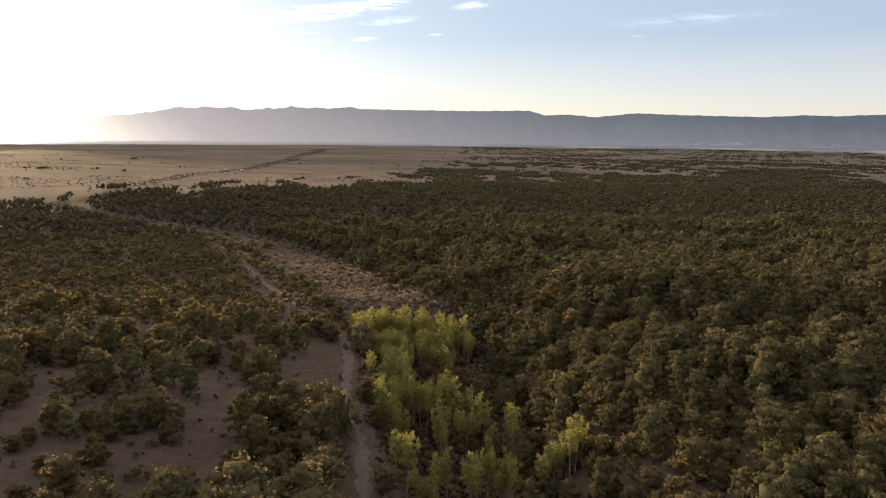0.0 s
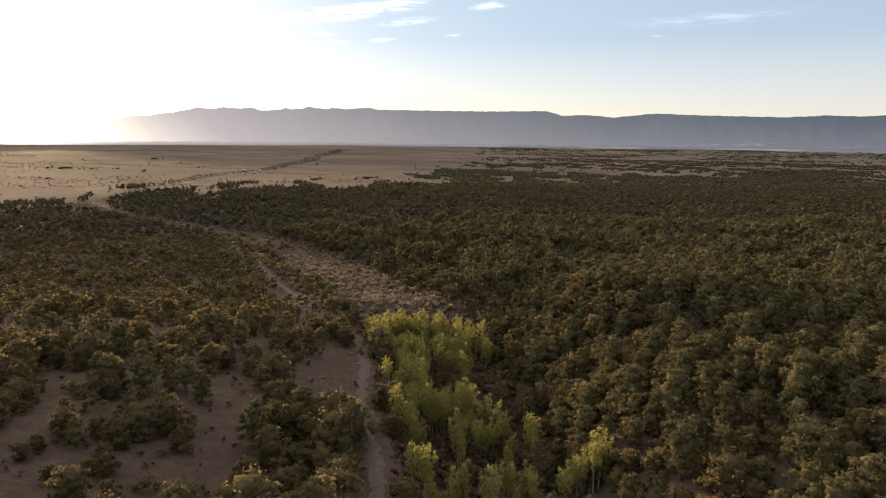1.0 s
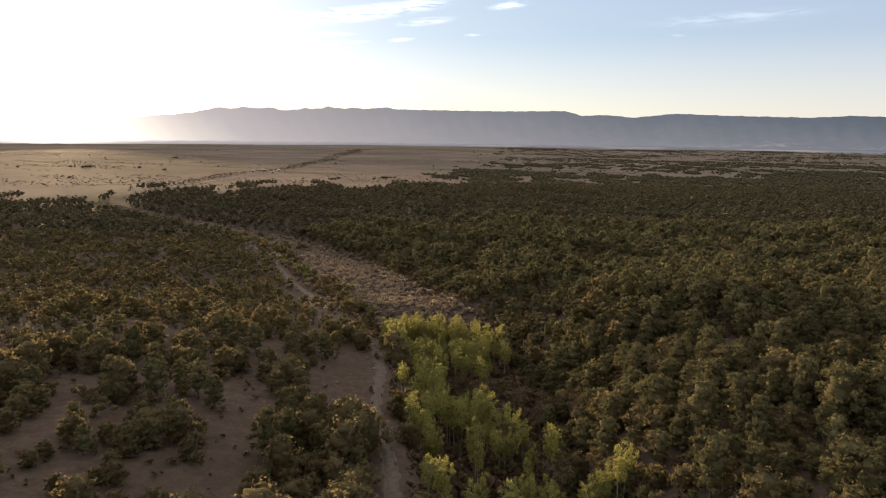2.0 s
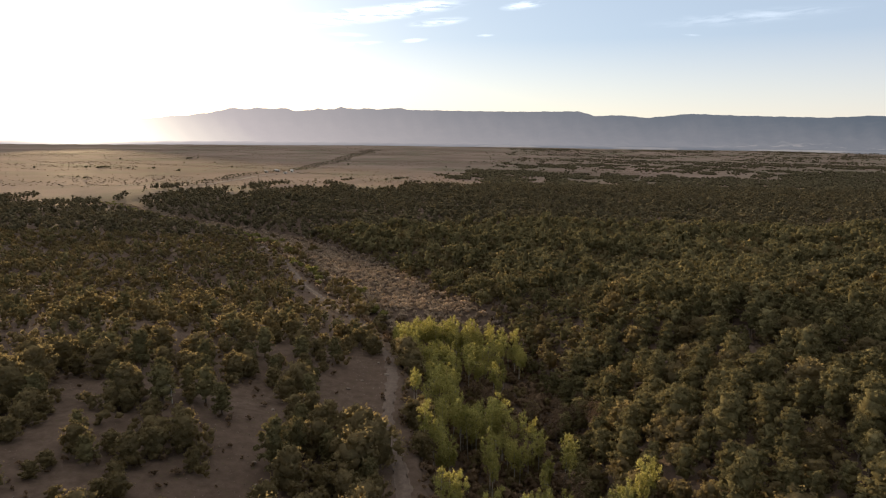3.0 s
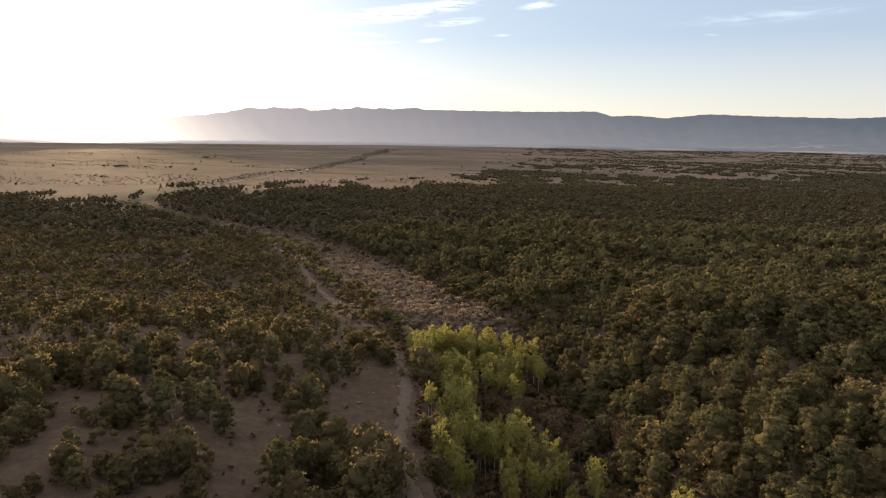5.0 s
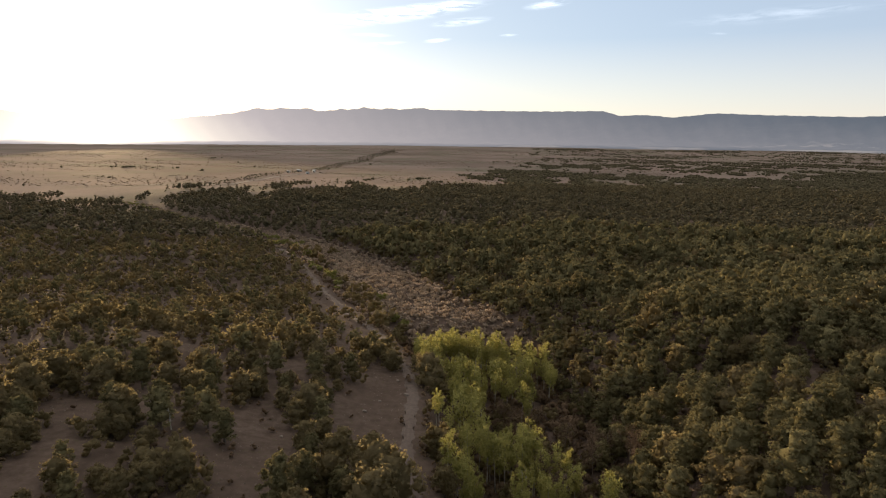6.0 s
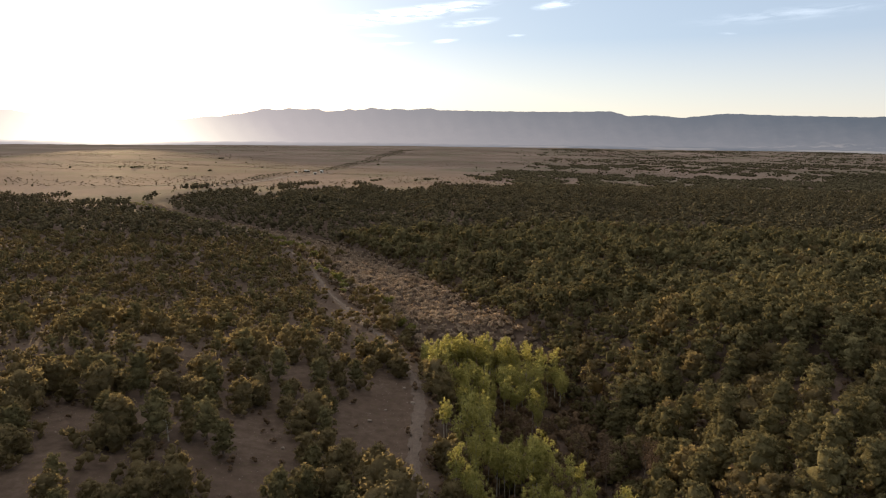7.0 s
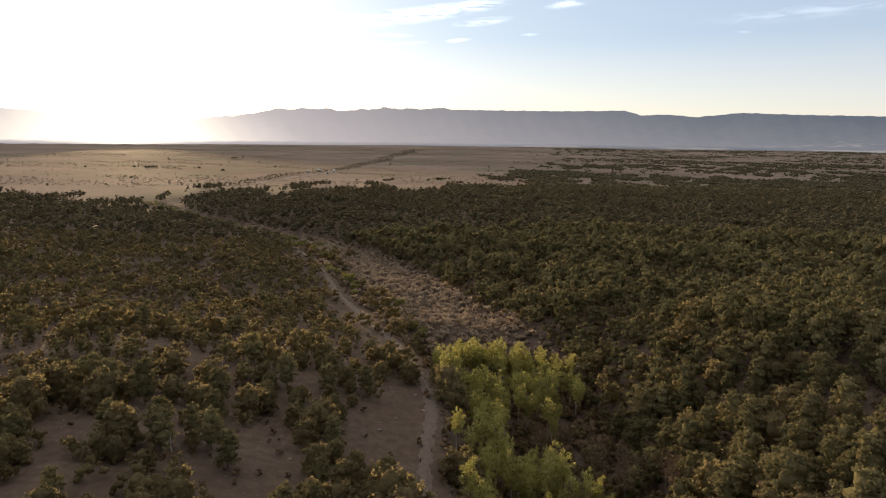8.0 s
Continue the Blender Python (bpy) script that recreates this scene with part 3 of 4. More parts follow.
def tree(name, shape, seed, leaf, bark, per, size, stem, full=0.72):
    """One tree or bush with its parts: trunk, limbs, crown. It stands at the origin."""
    rng = np.random.RandomState(seed)
    h, hearts, clumps = shape(rng)
    root = new(name)
    lean = rng.uniform(-0.05, 0.05, 2) * h
    line = [(lean[0] * q * q + 0.06 * math.sin(q * 5 + seed), lean[1] * q * q, -0.5 + q * (h * 0.86 + 0.5)) for q in np.linspace(0, 1, 7)]
    v, f = tube(line, [stem * (1.25 - 1.12 * q) for q in np.linspace(0, 1, 7)])
    trunk = mesh_object("trunk", v, f, bark, True)
    trunk.parent = root
    for c in clumps[len(clumps) // 5:: max(1, len(clumps) // 5)][:4]:
        c = np.array(c)
        z0 = max(0.12 * h, c[2] - 0.55 * np.hypot(c[0], c[1]) - 0.3)
        q = min(1.0, (z0 + 0.5) / (h * 0.86 + 0.5))
        a = np.array((lean[0] * q * q, lean[1] * q * q, z0))
        m = (a + c[:3]) / 2 + np.array((0, 0, -0.1 * c[3]))
        s = stem * 0.42 * (1.15 - q * 0.7)
        limb = mesh_object("limb", *tube([a, m, c[:3]], [s, s * 0.7, s * 0.25], 5), bark, True)
        limb.parent = trunk
    v, f = joined(([boughs(rng, hearts, ICO, ICO_F, 0.95)] if hearts else []) + [boughs(rng, clumps, full=full), sprays(rng, clumps, per, size)])
    crown = mesh_object("crown", v, f, leaf, True)
    crown.parent = root
    return root


def far_template(shape, seed, keep, per, size, cores=1, solid=ICO, faces=ICO_F):
    """A simpler plant for the distance: fewer and larger tufts over a heart or two."""
    rng = np.random.RandomState(seed)
    h, hearts, clumps = shape(rng)
    step = max(1, len(clumps) // max(1, keep))
    cl = [(x, y, z, r * step ** 0.36, f) for x, y, z, r, f in clumps[step // 2::step]][:keep]
    core = hearts[:]
    if cores < len(hearts):
        C = np.array(hearts)
        m = C.mean(0)
        tall = 0.5 * np.ptp(np.concatenate([C[:, 2] - C[:, 3] * C[:, 4], C[:, 2] + C[:, 3] * C[:, 4]]))
        r = C[:, 3].max() * 1.06
        core = [(m[0], m[1], m[2], r, tall / r)][:cores]
    pieces = [boughs(rng, core, solid, faces, 0.58 if cl else 1.2, 0.3)]
    if cl:
        pieces.append(boughs(rng, cl, full=0.8))
    if per:
        pieces.append(sprays(rng, cl + core, per, size))
    return joined(pieces)


def scattered(name, label, category, spots, templates, leaf, seed, broad=1.0):
    """Many like plants in one mesh, for woods that nobody could count. spots: x, y, z, scale."""
    rng = np.random.RandomState(seed)
    V, F, T, count = [], [], [], 0
    which = rng.randint(0, len(templates), len(spots))
    for k, (tp, tf) in enumerate(templates):
        s = spots[which == k]
        if not len(s):
            continue
        a = rng.uniform(0, 6.283, len(s))
        ca, sa = np.cos(a)[:, None], np.sin(a)[:, None]
        wide = s[:, 3:4] * rng.uniform(0.85, 1.2, (len(s), 1)) * broad
        x = (tp[None, :, 0] * ca - tp[None, :, 1] * sa) * wide + s[:, 0:1]
        y = (tp[None, :, 0] * sa + tp[None, :, 1] * ca) * wide + s[:, 1:2]
        z = tp[None, :, 2] * s[:, 3:4] + s[:, 2:3]
        V.append(np.stack([x, y, z], -1).reshape(-1, 3))
        F.append((tf[None] + count + (np.arange(len(s)) * len(tp))[:, None, None]).reshape(-1, 3))
        count += len(s) * len(tp)
        T.append(np.repeat(rng.uniform(0, 1, len(s)), len(tp)))
    T = np.concatenate(T)
    ob = mesh_object(name, np.concatenate(V), np.concatenate(F), leaf, True)
    point_values(ob, "tint", T)
    return tagged(ob, label, category, kind="stuff")


def jittered(x0, x1, y0, y1, cell, seed, loose=0.46):
    rng = np.random.RandomState(seed)
    gx, gy = np.meshgrid(np.arange(x0, x1, cell), np.arange(y0, y1, cell))
    gx = gx + 0.5 * cell * (np.arange(gx.shape[0]) % 2)[:, None]
    p = np.stack([gx.ravel(), gy.ravel()], -1) + rng.uniform(-loose, loose, (gx.size, 2)) * cell
    return p, rng.uniform(0, 1, len(p)), rng.uniform(0, 1, len(p)), rng


def wooded(x, y):
    """How densely trees stand, 0 to 1, and whether it is the sunward hillside."""
    u = x - road_x(y)
    w = gully_edge(y)
    leftside = u < 0
    gap = waves(x, y, 26, 11) + 0.6 * waves(x, y, 9, 12)
    d_left = np.where(gap > np.where(y < 108, 0.7, 1.0), 0.15, np.where(y < 150, 0.62, 0.85))
    d_left = np.where((u > -8) & (y > 104) & (y < 137), 0.10, d_left)
    d_left = np.where((np.abs(x + 33 + 0.18 * (y - 87)) < 3.6 + waves(x, y, 9, 31)) & (y > 64) & (y < 106), 0.04, d_left)
    d_left = np.where((u > -16) & (y < 98), 0.85, d_left)
    d_left = np.where((np.abs(x + 33 + 0.18 * (y - 87)) < 3.2 + waves(x, y, 9, 31)) & (y > 64) & (y < 106), 0.04, d_left)
    d_left = np.where((u > -10) & (y > 136) & (y < 151), 1.0, np.where((u > -9) & (y > 150) & (y < 165), 0.1, d_left))
    d_left = np.where(u > np.where((y > 136) & (y < 151), -2.4, np.where(y > 300, -2.0, -3.2)), 0.0, d_left)
    d_left = np.where((u > -9) & (y > 163) & (y < 213), 0.1, d_left)
    d_left = np.where((u > -7) & (y > 252) & (y < 300), 0.15, d_left)
    d_right = np.where((gap > 1.5) & (y > 185), 0.35, np.where((waves(x, y, 15, 72) > 1.1) & (y > 150), 0.7, 1.0))
    d_right = np.where(((x - 49) / 10) ** 2 + ((y - 177) / 7) ** 2 < 1, 0.0, d_right)
    d_right = np.where(u < w - 3, 0.0, d_right)
    d_right = np.where((y > 168) & (u < w + 4.0), 0.0, d_right)
    d_gully = np.where((y > 171) & (y < 330) & (u > 3.5) & (u < 12), 0.12, 0.0)
    d_gully = np.where((y < 172) & (u > 2.6) & (u < w - 3), np.where(u < 7, 0.5, 0.4), d_gully)
    dist = np.hypot(x * 0.8, y)
    side = smooth(-150, 40, x - 0.04 * (y - 700))
    patchy = 0.7 * waves(x * 1.5, y * 0.55, 420, 15) + 0.8 * waves(x * 1.2, y * 0.4, 130, 16) + 0.75 * waves(x, y * 0.4, 48, 17)
    bar = np.interp(dist, [480, 640, 800, 1050, 1300, 2600], [-4, -1.7, -0.8, -0.4, 0.15, 0.5]) * side
    bar = bar + np.interp(dist, [430, 560, 670, 770, 2600], [-3.2, -1.5, 1.0, 2.4, 3.0]) * (1 - side)
    out = np.where(patchy > bar, 1 - 0.25 * smooth(700, 1100, dist), 0.0006 + 0.012 * side)
    return (np.where(leftside, d_left, d_right) + d_gully) * out, leftside, d_gully > 0


def in_view_wedge(x, y, margin=7):
    """The camera's view wedge with a margin, in which trees stand in full detail."""
    return (np.abs(np.degrees(np.arctan2(x, y + 4))) < 41 + margin) & (y > 50)


near_p, near_q, near_s, rng0 = jittered(-330, 330, -140, 330, 3.8, 41, 0.36)
dens, leftside, gully = wooded(near_p[:, 0], near_p[:, 1])
ok = (near_q < dens) & (in_view_wedge(near_p[:, 0], near_p[:, 1], 5) | (np.abs(near_p[:, 0]) + np.abs(near_p[:, 1] - 60) < 230))
near_p, near_s, leftside, gully = near_p[ok], near_s[ok], leftside[ok], gully[ok]
is_juniper = np.where(leftside, near_s < 0.72, near_s < 0.25) | gully
# junipers that crowd the bend of the track
verge_y = np.array([133.5, 137, 140, 143.5, 146.5])
verge = np.column_stack([road_x(verge_y) - np.array([3.0, 2.4, 2.6, 2.2, 2.5]), verge_y])
# and those between the track and the sagebrush: way along the track, way off it, size
STRIP = np.array(((302, 14.8, 1.25), (298, 20.1, 1.2), (261, -2.8, 1.0), (273, 8.7, 1.15), (234, 10.6, 1.0), (217, 10.4, 1.25), (218, 13.6, 1.3), (212, -3.2, 1.0), (187, 7.0, 1.15),
                  (180, -2.8, 0.9), (175, 5.5, 1.1), (176, 11.2, 1.1), (206, 4.3, 0.8), (300, 23.7, 1.1), (339, 17.6, 1.1), (253, 7.2, 0.9), (191, 10, 0.8), (199, 7.5, 0.7), (243, 12.5, 0.7), (172, 8.5, 1.0), (170, 3.5, 0.9)))
verge = np.concatenate([verge, np.column_stack([road_x(STRIP[:, 0]) + STRIP[:, 1], STRIP[:, 0]])])
near_p = np.concatenate([near_p, verge])
leftside, gully = np.append(leftside, np.ones(len(verge), bool)), np.append(gully, np.zeros(len(verge), bool))
is_juniper = np.append(is_juniper, np.ones(len(verge), bool))
near_z = height(near_p[:, 0], near_p[:, 1])
sizes = 0.64 + 0.70 * rng0.uniform(0, 1, len(near_p)) ** 1.5
sizes = np.where(leftside, sizes * 0.92, sizes * 1.10) * np.where(leftside, 1 - 0.2 * smooth(110, 230, near_p[:, 1]), 1 + 0.14 * smooth(140, 190, near_p[:, 1])) * (1 + 0.16 * waves(near_p[:, 0], near_p[:, 1], 34, 71))
sizes = np.where(gully & (near_p[:, 1] < 172) & (near_p[:, 0] - road_x(near_p[:, 1]) > 5), sizes * 0.5, sizes)
near_u = near_p[:, 0] - road_x(near_p[:, 1])
sizes = np.where((near_u > -17) & (near_u < 0) & (near_p[:, 1] < 98), sizes * 1.25, sizes)
sizes = np.where((near_u > -11) & (near_u < 0) & (near_p[:, 1] > 133) & (near_p[:, 1] < 153), sizes * 0.85, sizes)
sizes[-len(STRIP):] = STRIP[:, 2]
spots = np.column_stack([near_p, near_z, sizes])
reach = np.hypot(near_p[:, 0], near_p[:, 1] - 25)
single = in_view_wedge(near_p[:, 0], near_p[:, 1])


def plant_singles(mask, limit, makers, label, category, group):
    """The trees in the view wedge that stand nearest to the walk, each a thing of its own."""
    idx = np.nonzero(mask & single)[0]
    idx = idx[np.argsort(reach[idx])][:limit]
    r = np.random.RandomState(len(idx))
    for n, i in enumerate(idx):
        x, y, z, s = spots[i]
        src = makers[n % len(makers)]
        m = pose(x, y, z, 0, 0, r.uniform(0, 360)) @ Matrix.Diagonal((s * r.uniform(0.92, 1.12), s * r.uniform(0.92, 1.12), s, 1))
        if n < len(makers):
            src.matrix_basis = m
            ob = src
        else:
            ob = copy_thing(src, m)
            ob.matrix_basis = m
        tagged(ob, label, category, group)
    return idx


pinyons = [tree("pinyon_pine", pinyon_shape, 100 + k, PINYON, BARK, 30, 0.235, 0.14) for k in range(6)]
junipers = [tree("juniper", juniper_shape, 200 + k, JUNIPER, BARK, 30, 0.215, 0.15) for k in range(6)]
a = plant_singles(~is_juniper, 300, pinyons, "dark olive-green pinyon pine on dry wooded slope", "pine tree", "pinyon pines of the slope")
b = plant_singles(is_juniper, 300, junipers, "low olive-brown juniper on dry stony ground", "juniper tree", "junipers of the slope")
rest = np.ones(len(spots), bool)
rest[a] = rest[b] = False

seen = in_view_wedge(near_p[:, 0], near_p[:, 1], 5)
blur = reach + np.random.RandomState(77).uniform(-38, 38, len(reach))
mid = rest & seen & (blur < 150)
scattered("pinyon_woods", "dense dark olive pinyon woods on the slope", "woods", spots[mid & ~is_juniper],
          [far_template(pinyon_shape, 300 + k, 15, 20, 0.30, 1) for k in range(6)], PINYON, 1)
scattered("juniper_woods", "scattered olive-brown junipers over dry ground", "woods", spots[mid & is_juniper],
          [far_template(juniper_shape, 320 + k, 13, 20, 0.28, 1) for k in range(6)], JUNIPER, 2)
far_slope = rest & seen & (blur >= 150)
farther = far_slope & (blur > 225)
aside = rest & ~seen
below = np.hypot(near_p[:, 0], near_p[:, 1] - 15) < 62
for band, keep_p, keep_j, per, size, cores, leaf_p in ((far_slope & ~farther, 12, 10, 6, 0.40, 1, PINYON), (farther, 8, 7, 5, 0.46, 1, PINYON), (aside & ~below, 3, 3, 3, 0.8, 1, SHADED_LEAF), (aside & below, 15, 13, 14, 0.32, 1, PINYON)):
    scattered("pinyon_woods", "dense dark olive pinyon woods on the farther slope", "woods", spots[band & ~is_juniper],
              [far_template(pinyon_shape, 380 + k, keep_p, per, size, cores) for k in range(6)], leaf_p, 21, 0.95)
    scattered("juniper_woods", "scattered olive-brown junipers on the farther slope", "woods", spots[band & is_juniper],
              [far_template(juniper_shape, 390 + k, keep_j, per, size * 0.9, cores) for k in range(6)], JUNIPER, 22, 0.9)


def stems(spots, seed):
    pieces = []
    for x, y, z, s in spots:
        pieces.append(tube([(x, y, z - 0.3), (x, y, z + 2.6 * s)], [0.16 * s, 0.07 * s], 3))
    v, f = joined(pieces)
    return tagged(mesh_object("woods_trunks", v, f, BARK, True), "thin grey-brown trunks below the wooded slope's crowns", "trunks", kind="stuff")


stems(spots[mid], 5)

# young junipers that close the gaps of the sunward hillside
p, q, s, r = jittered(-260, 290, 58, 330, 3.1, 67)
fill, fill_left, _ = wooded(p[:, 0], p[:, 1])
ok = (q < np.where(fill_left, np.where(p[:, 1] > 150, 0.55, 0.40), np.where(p[:, 1] < 150, 0.4, 0.3)) * fill) & in_view_wedge(p[:, 0], p[:, 1], 5)
young = np.column_stack([p[ok], height(p[ok, 0], p[ok, 1]), np.where(fill_left[ok], 0.34 + 0.30 * s[ok], np.where(p[ok, 1] < 150, 0.42 + 0.3 * s[ok], 0.5 + 0.36 * s[ok])) * (1 + 0.3 * smooth(120, 260, p[ok, 1]))])
near_y = young[:, 1] < 150
scattered("juniper_woods", "young olive-brown junipers between the larger ones", "woods", young[near_y], [far_template(juniper_shape, 330 + k, 6, 14, 0.36, 1) for k in range(5)], JUNIPER, 23)
scattered("juniper_woods", "young olive-brown junipers on the farther hillside", "woods", young[~near_y], [far_template(juniper_shape, 335 + k, 4, 4, 0.5, 1, OCTA, OCTA_F) for k in range(5)], JUNIPER, 24)

# low scrub between the trees
p, q, s, r = jittered(-210, 110, 55, 345, 2.0, 59)
u = p[:, 0] - road_x(p[:, 1])
bare = waves(p[:, 0], p[:, 1], 18, 21) + 0.7 * waves(p[:, 0], p[:, 1], 7, 22)
thick = np.where(u < -3.2, np.where(bare > 0.3, 0.10, np.where((p[:, 1] > 148) & (u > -9), 0.12, 0.30)), np.where(u > gully_edge(p[:, 1]) + 2, np.where((p[:, 1] > 170) & (u < gully_edge(p[:, 1]) + 9), 0.7, np.where(p[:, 1] < 185, 0.55, 0.2)), np.where((p[:, 1] < 172) & (u > 1.9), np.where(u < 7, 0.92, 0.96), np.where((u > 2.2) & (u < 11.5), 0.62, 0.0))))
thick = np.where((u > -8) & (u < 0) & (p[:, 1] > 104) & (p[:, 1] < 137), 0.12, thick)
thick = np.where((u > -9) & (u < 0) & (p[:, 1] > 163) & (p[:, 1] < 213), 0.12, thick)
thick = np.where((p[:, 1] > 250) & (u < 0), thick * 0.5, thick)
ok = (q < thick) & in_view_wedge(p[:, 0], p[:, 1])
scrub = np.column_stack([p[ok], height(p[ok, 0], p[ok, 1]), np.where(u[ok] < -3, 0.16 + 0.26 * s[ok], 0.28 + 0.42 * s[ok]) + 0.28 * ((p[ok, 1] < 172) & (u[ok] > 8) & (u[ok] < gully_edge(p[ok, 1]) + 6))])
scattered("scrub", "low olive-brown scrub between the trees", "scrub", scrub, [far_template(bush_shape, 540 + k, 2, 5, 0.6, 1, OCTA, OCTA_F) for k in range(6)], DRY_SCRUB, 9)

# the woods farther off, then groves that thin out over the plain
for x0, x1, y0, y1, cell, small, keep_c, per, size, name, label in (
        (-620, 760, 330, 720, 4.6, 0.92, 3, 3, 0.7, "pinyon_woods", "far dark pinyon and juniper woods below the plain"),
        (-1100, 1300, 720, 1500, 5.2, 0.52, 0, 0, 1.0, "juniper_groves", "dark streaks of junipers far out on the plain"),
        (-1300, 2300, 1500, 3000, 8.5, 0.50, 0, 0, 1.0, "juniper_groves", "faint dark streaks of junipers below the mesa")):
    p, q, s, r = jittered(x0, x1, y0, y1, cell, int(y0))
    ring = np.abs(np.degrees(np.arctan2(p[:, 0], p[:, 1]))) < 44
    d, _, _ = wooded(p[:, 0], p[:, 1])
    keep = (q < d) & ring
    p, s = p[keep], s[keep]
    far_spots = np.column_stack([p, height(p[:, 0], p[:, 1]), small * (0.75 + 0.5 * s)])
    round_crown = r.uniform(0, 1, len(p)) < 0.45 + 0.25 * waves(p[:, 0], p[:, 1], 70, 73)
    scattered(name, label, "woods", far_spots[~round_crown], [far_template(pinyon_shape, 340 + k, keep_c, per, size, 1, OCTA, OCTA_F) for k in range(8)], SHADED_LEAF, 3, 1.25 if y0 < 700 else 2.9)
    scattered(name, label, "woods", far_spots[round_crown] * np.array((1, 1, 1, 1.22)), [far_template(juniper_shape, 350 + k, keep_c, per, size, 1, OCTA, OCTA_F) for k in range(8)], SHADED_LEAF, 4, 1.0 if y0 < 700 else 2.2)

# low brush that streaks the open plain
p, q, s, r = jittered(-1250, 500, 640, 2700, 8.5, 63)
streak = waves(p[:, 0] * 0.6, p[:, 1], 330, 64) + 0.8 * waves(p[:, 0] * 0.8, p[:, 1], 110, 65)
ok = (q < np.where(streak > 0.35, 0.62, 0.04)) & (np.abs(np.degrees(np.arctan2(p[:, 0], p[:, 1]))) < 43) & (wooded(p[:, 0], p[:, 1])[0] < 0.1)
brush = np.column_stack([p[ok], height(p[ok, 0], p[ok, 1]), 0.30 + 0.25 * s[ok]])
scattered("plain_brush", "low dull brown brush in streaks over the open plain", "brush", brush, [far_template(bush_shape, 570 + k, 0, 0, 1.0, 1, OCTA, OCTA_F) for k in range(3)], DRY_SCRUB, 12, 2.4)

# a dry creek bed's bushes, winding out over the plain
p, q, s, r = jittered(-520, -260, 640, 2400, 5.5, 61)
line = np.interp(p[:, 1], [640, 705, 860, 1005, 1145, 1660, 2240, 2400], [-318, -328, -345, -340, -325, -383, -438, -450]) + 9 * waves(p[:, 0] * 0, p[:, 1], 160, 62)
ok = (np.abs(p[:, 0] - line) < 7 + p[:, 1] * 0.008) & (q < 0.5)
creek = np.column_stack([p[ok], height(p[ok, 0], p[ok, 1]), 0.35 + 0.35 * s[ok]])
scattered("creek_bushes", "dark line of bushes along a dry creek on the plain", "bushes", creek, [far_template(juniper_shape, 560 + k, 1, 3, 0.6, 1, OCTA, OCTA_F) for k in range(4)], SHADED_LEAF, 10)


# ---------------------------------------------------------------- cottonwoods of the creek
# groves at the head of the gully: middle, spread along x and y, number of trees
GROVES = ((-21.5, 155, 2.5, 2.5, 7), (-14, 159, 4, 2.5, 14), (-7, 159, 3, 3, 12), (-20, 148, 2, 4, 6), (-18.5, 138, 1.8, 3, 5), (-13, 145, 3.5, 4, 12), (-12, 133, 2.5, 3, 5), (-5, 146, 3, 3.5, 11), (-3.5, 138, 2.5, 3, 5),
          (-9.5, 124.5, 2, 2.5, 3), (-9.7, 136, 2.5, 3, 7), (3, 151, 3, 4, 7), (2, 140, 2.5, 3, 3), (1, 130.5, 1.2, 1.2, 2), (-1.5, 107.5, 2.8, 2.8, 11), (3.5, 103, 2.2, 2.2, 5), (3, 97, 2, 1.6, 4))
# small clumps along its bed: middle, spread, number of trees
CLUMPS = ((-13.8, 114, 1.0, 2), (-9, 117, 1.5, 2), (-6.5, 111, 2, 5), (7, 107.5, 0.8, 1), (-8, 94.5, 1.5, 3), (-7.3, 100.8, 1, 2), (0.2, 93.2, 1, 1), (8.1, 92.8, 0.8, 1), (11.9, 96, 1, 2),
          (-3.6, 77.4, 1.2, 3), (1.1, 79, 1.2, 3), (6, 82, 1, 2), (9.6, 80, 1, 2), (16.4, 81, 1.3, 4))


def plant_cottonwoods():
    rng = np.random.RandomState(7)
    makers = [tree("cottonwood", poplar_shape, 400 + k, POPLAR, PALE_BARK, 40, 0.18, 0.12, 0.5) for k in range(6)]
    taken, n = [], 0
    for cx, cy, sx, sy, count in GROVES + tuple((x, y, w, w, k) for x, y, w, k in CLUMPS):
        k = tries = 0
        while k < count * 1.3 and tries < 900:
            tries += 1
            x, y = cx + rng.normal() * sx * 0.75, cy + rng.normal() * sy * 0.75
            u = x - float(road_x(np.array(y)))
            if u < (7.0 if y > 138 else 4.0) or u > float(gully_edge(y)) + 6 or y > 171 or any((x - a) ** 2 + (y - b) ** 2 < 1.7 for a, b in taken):
                continue
            taken.append((x, y)); k += 1
            s = rng.uniform(0.72, 1.08) * (1.05 if cy < 125 else 0.92 if cy < 150 else 1.12)
            m = pose(x, y, float(height(x, y)), rng.uniform(-3, 3), rng.uniform(-3, 3), rng.uniform(0, 360)) @ Matrix.Diagonal((s * 0.72, s * 0.72, s, 1))
            src = makers[n % 6]
            if n < 6:
                src.matrix_basis = m
                ob = src
            else:
                ob = copy_thing(src, m)
                ob.matrix_basis = m
            tagged(ob, "slender yellow-green cottonwood with pale trunk in the gully", "cottonwood tree", "cottonwoods along the creek")
            n += 1


plant_cottonwoods()


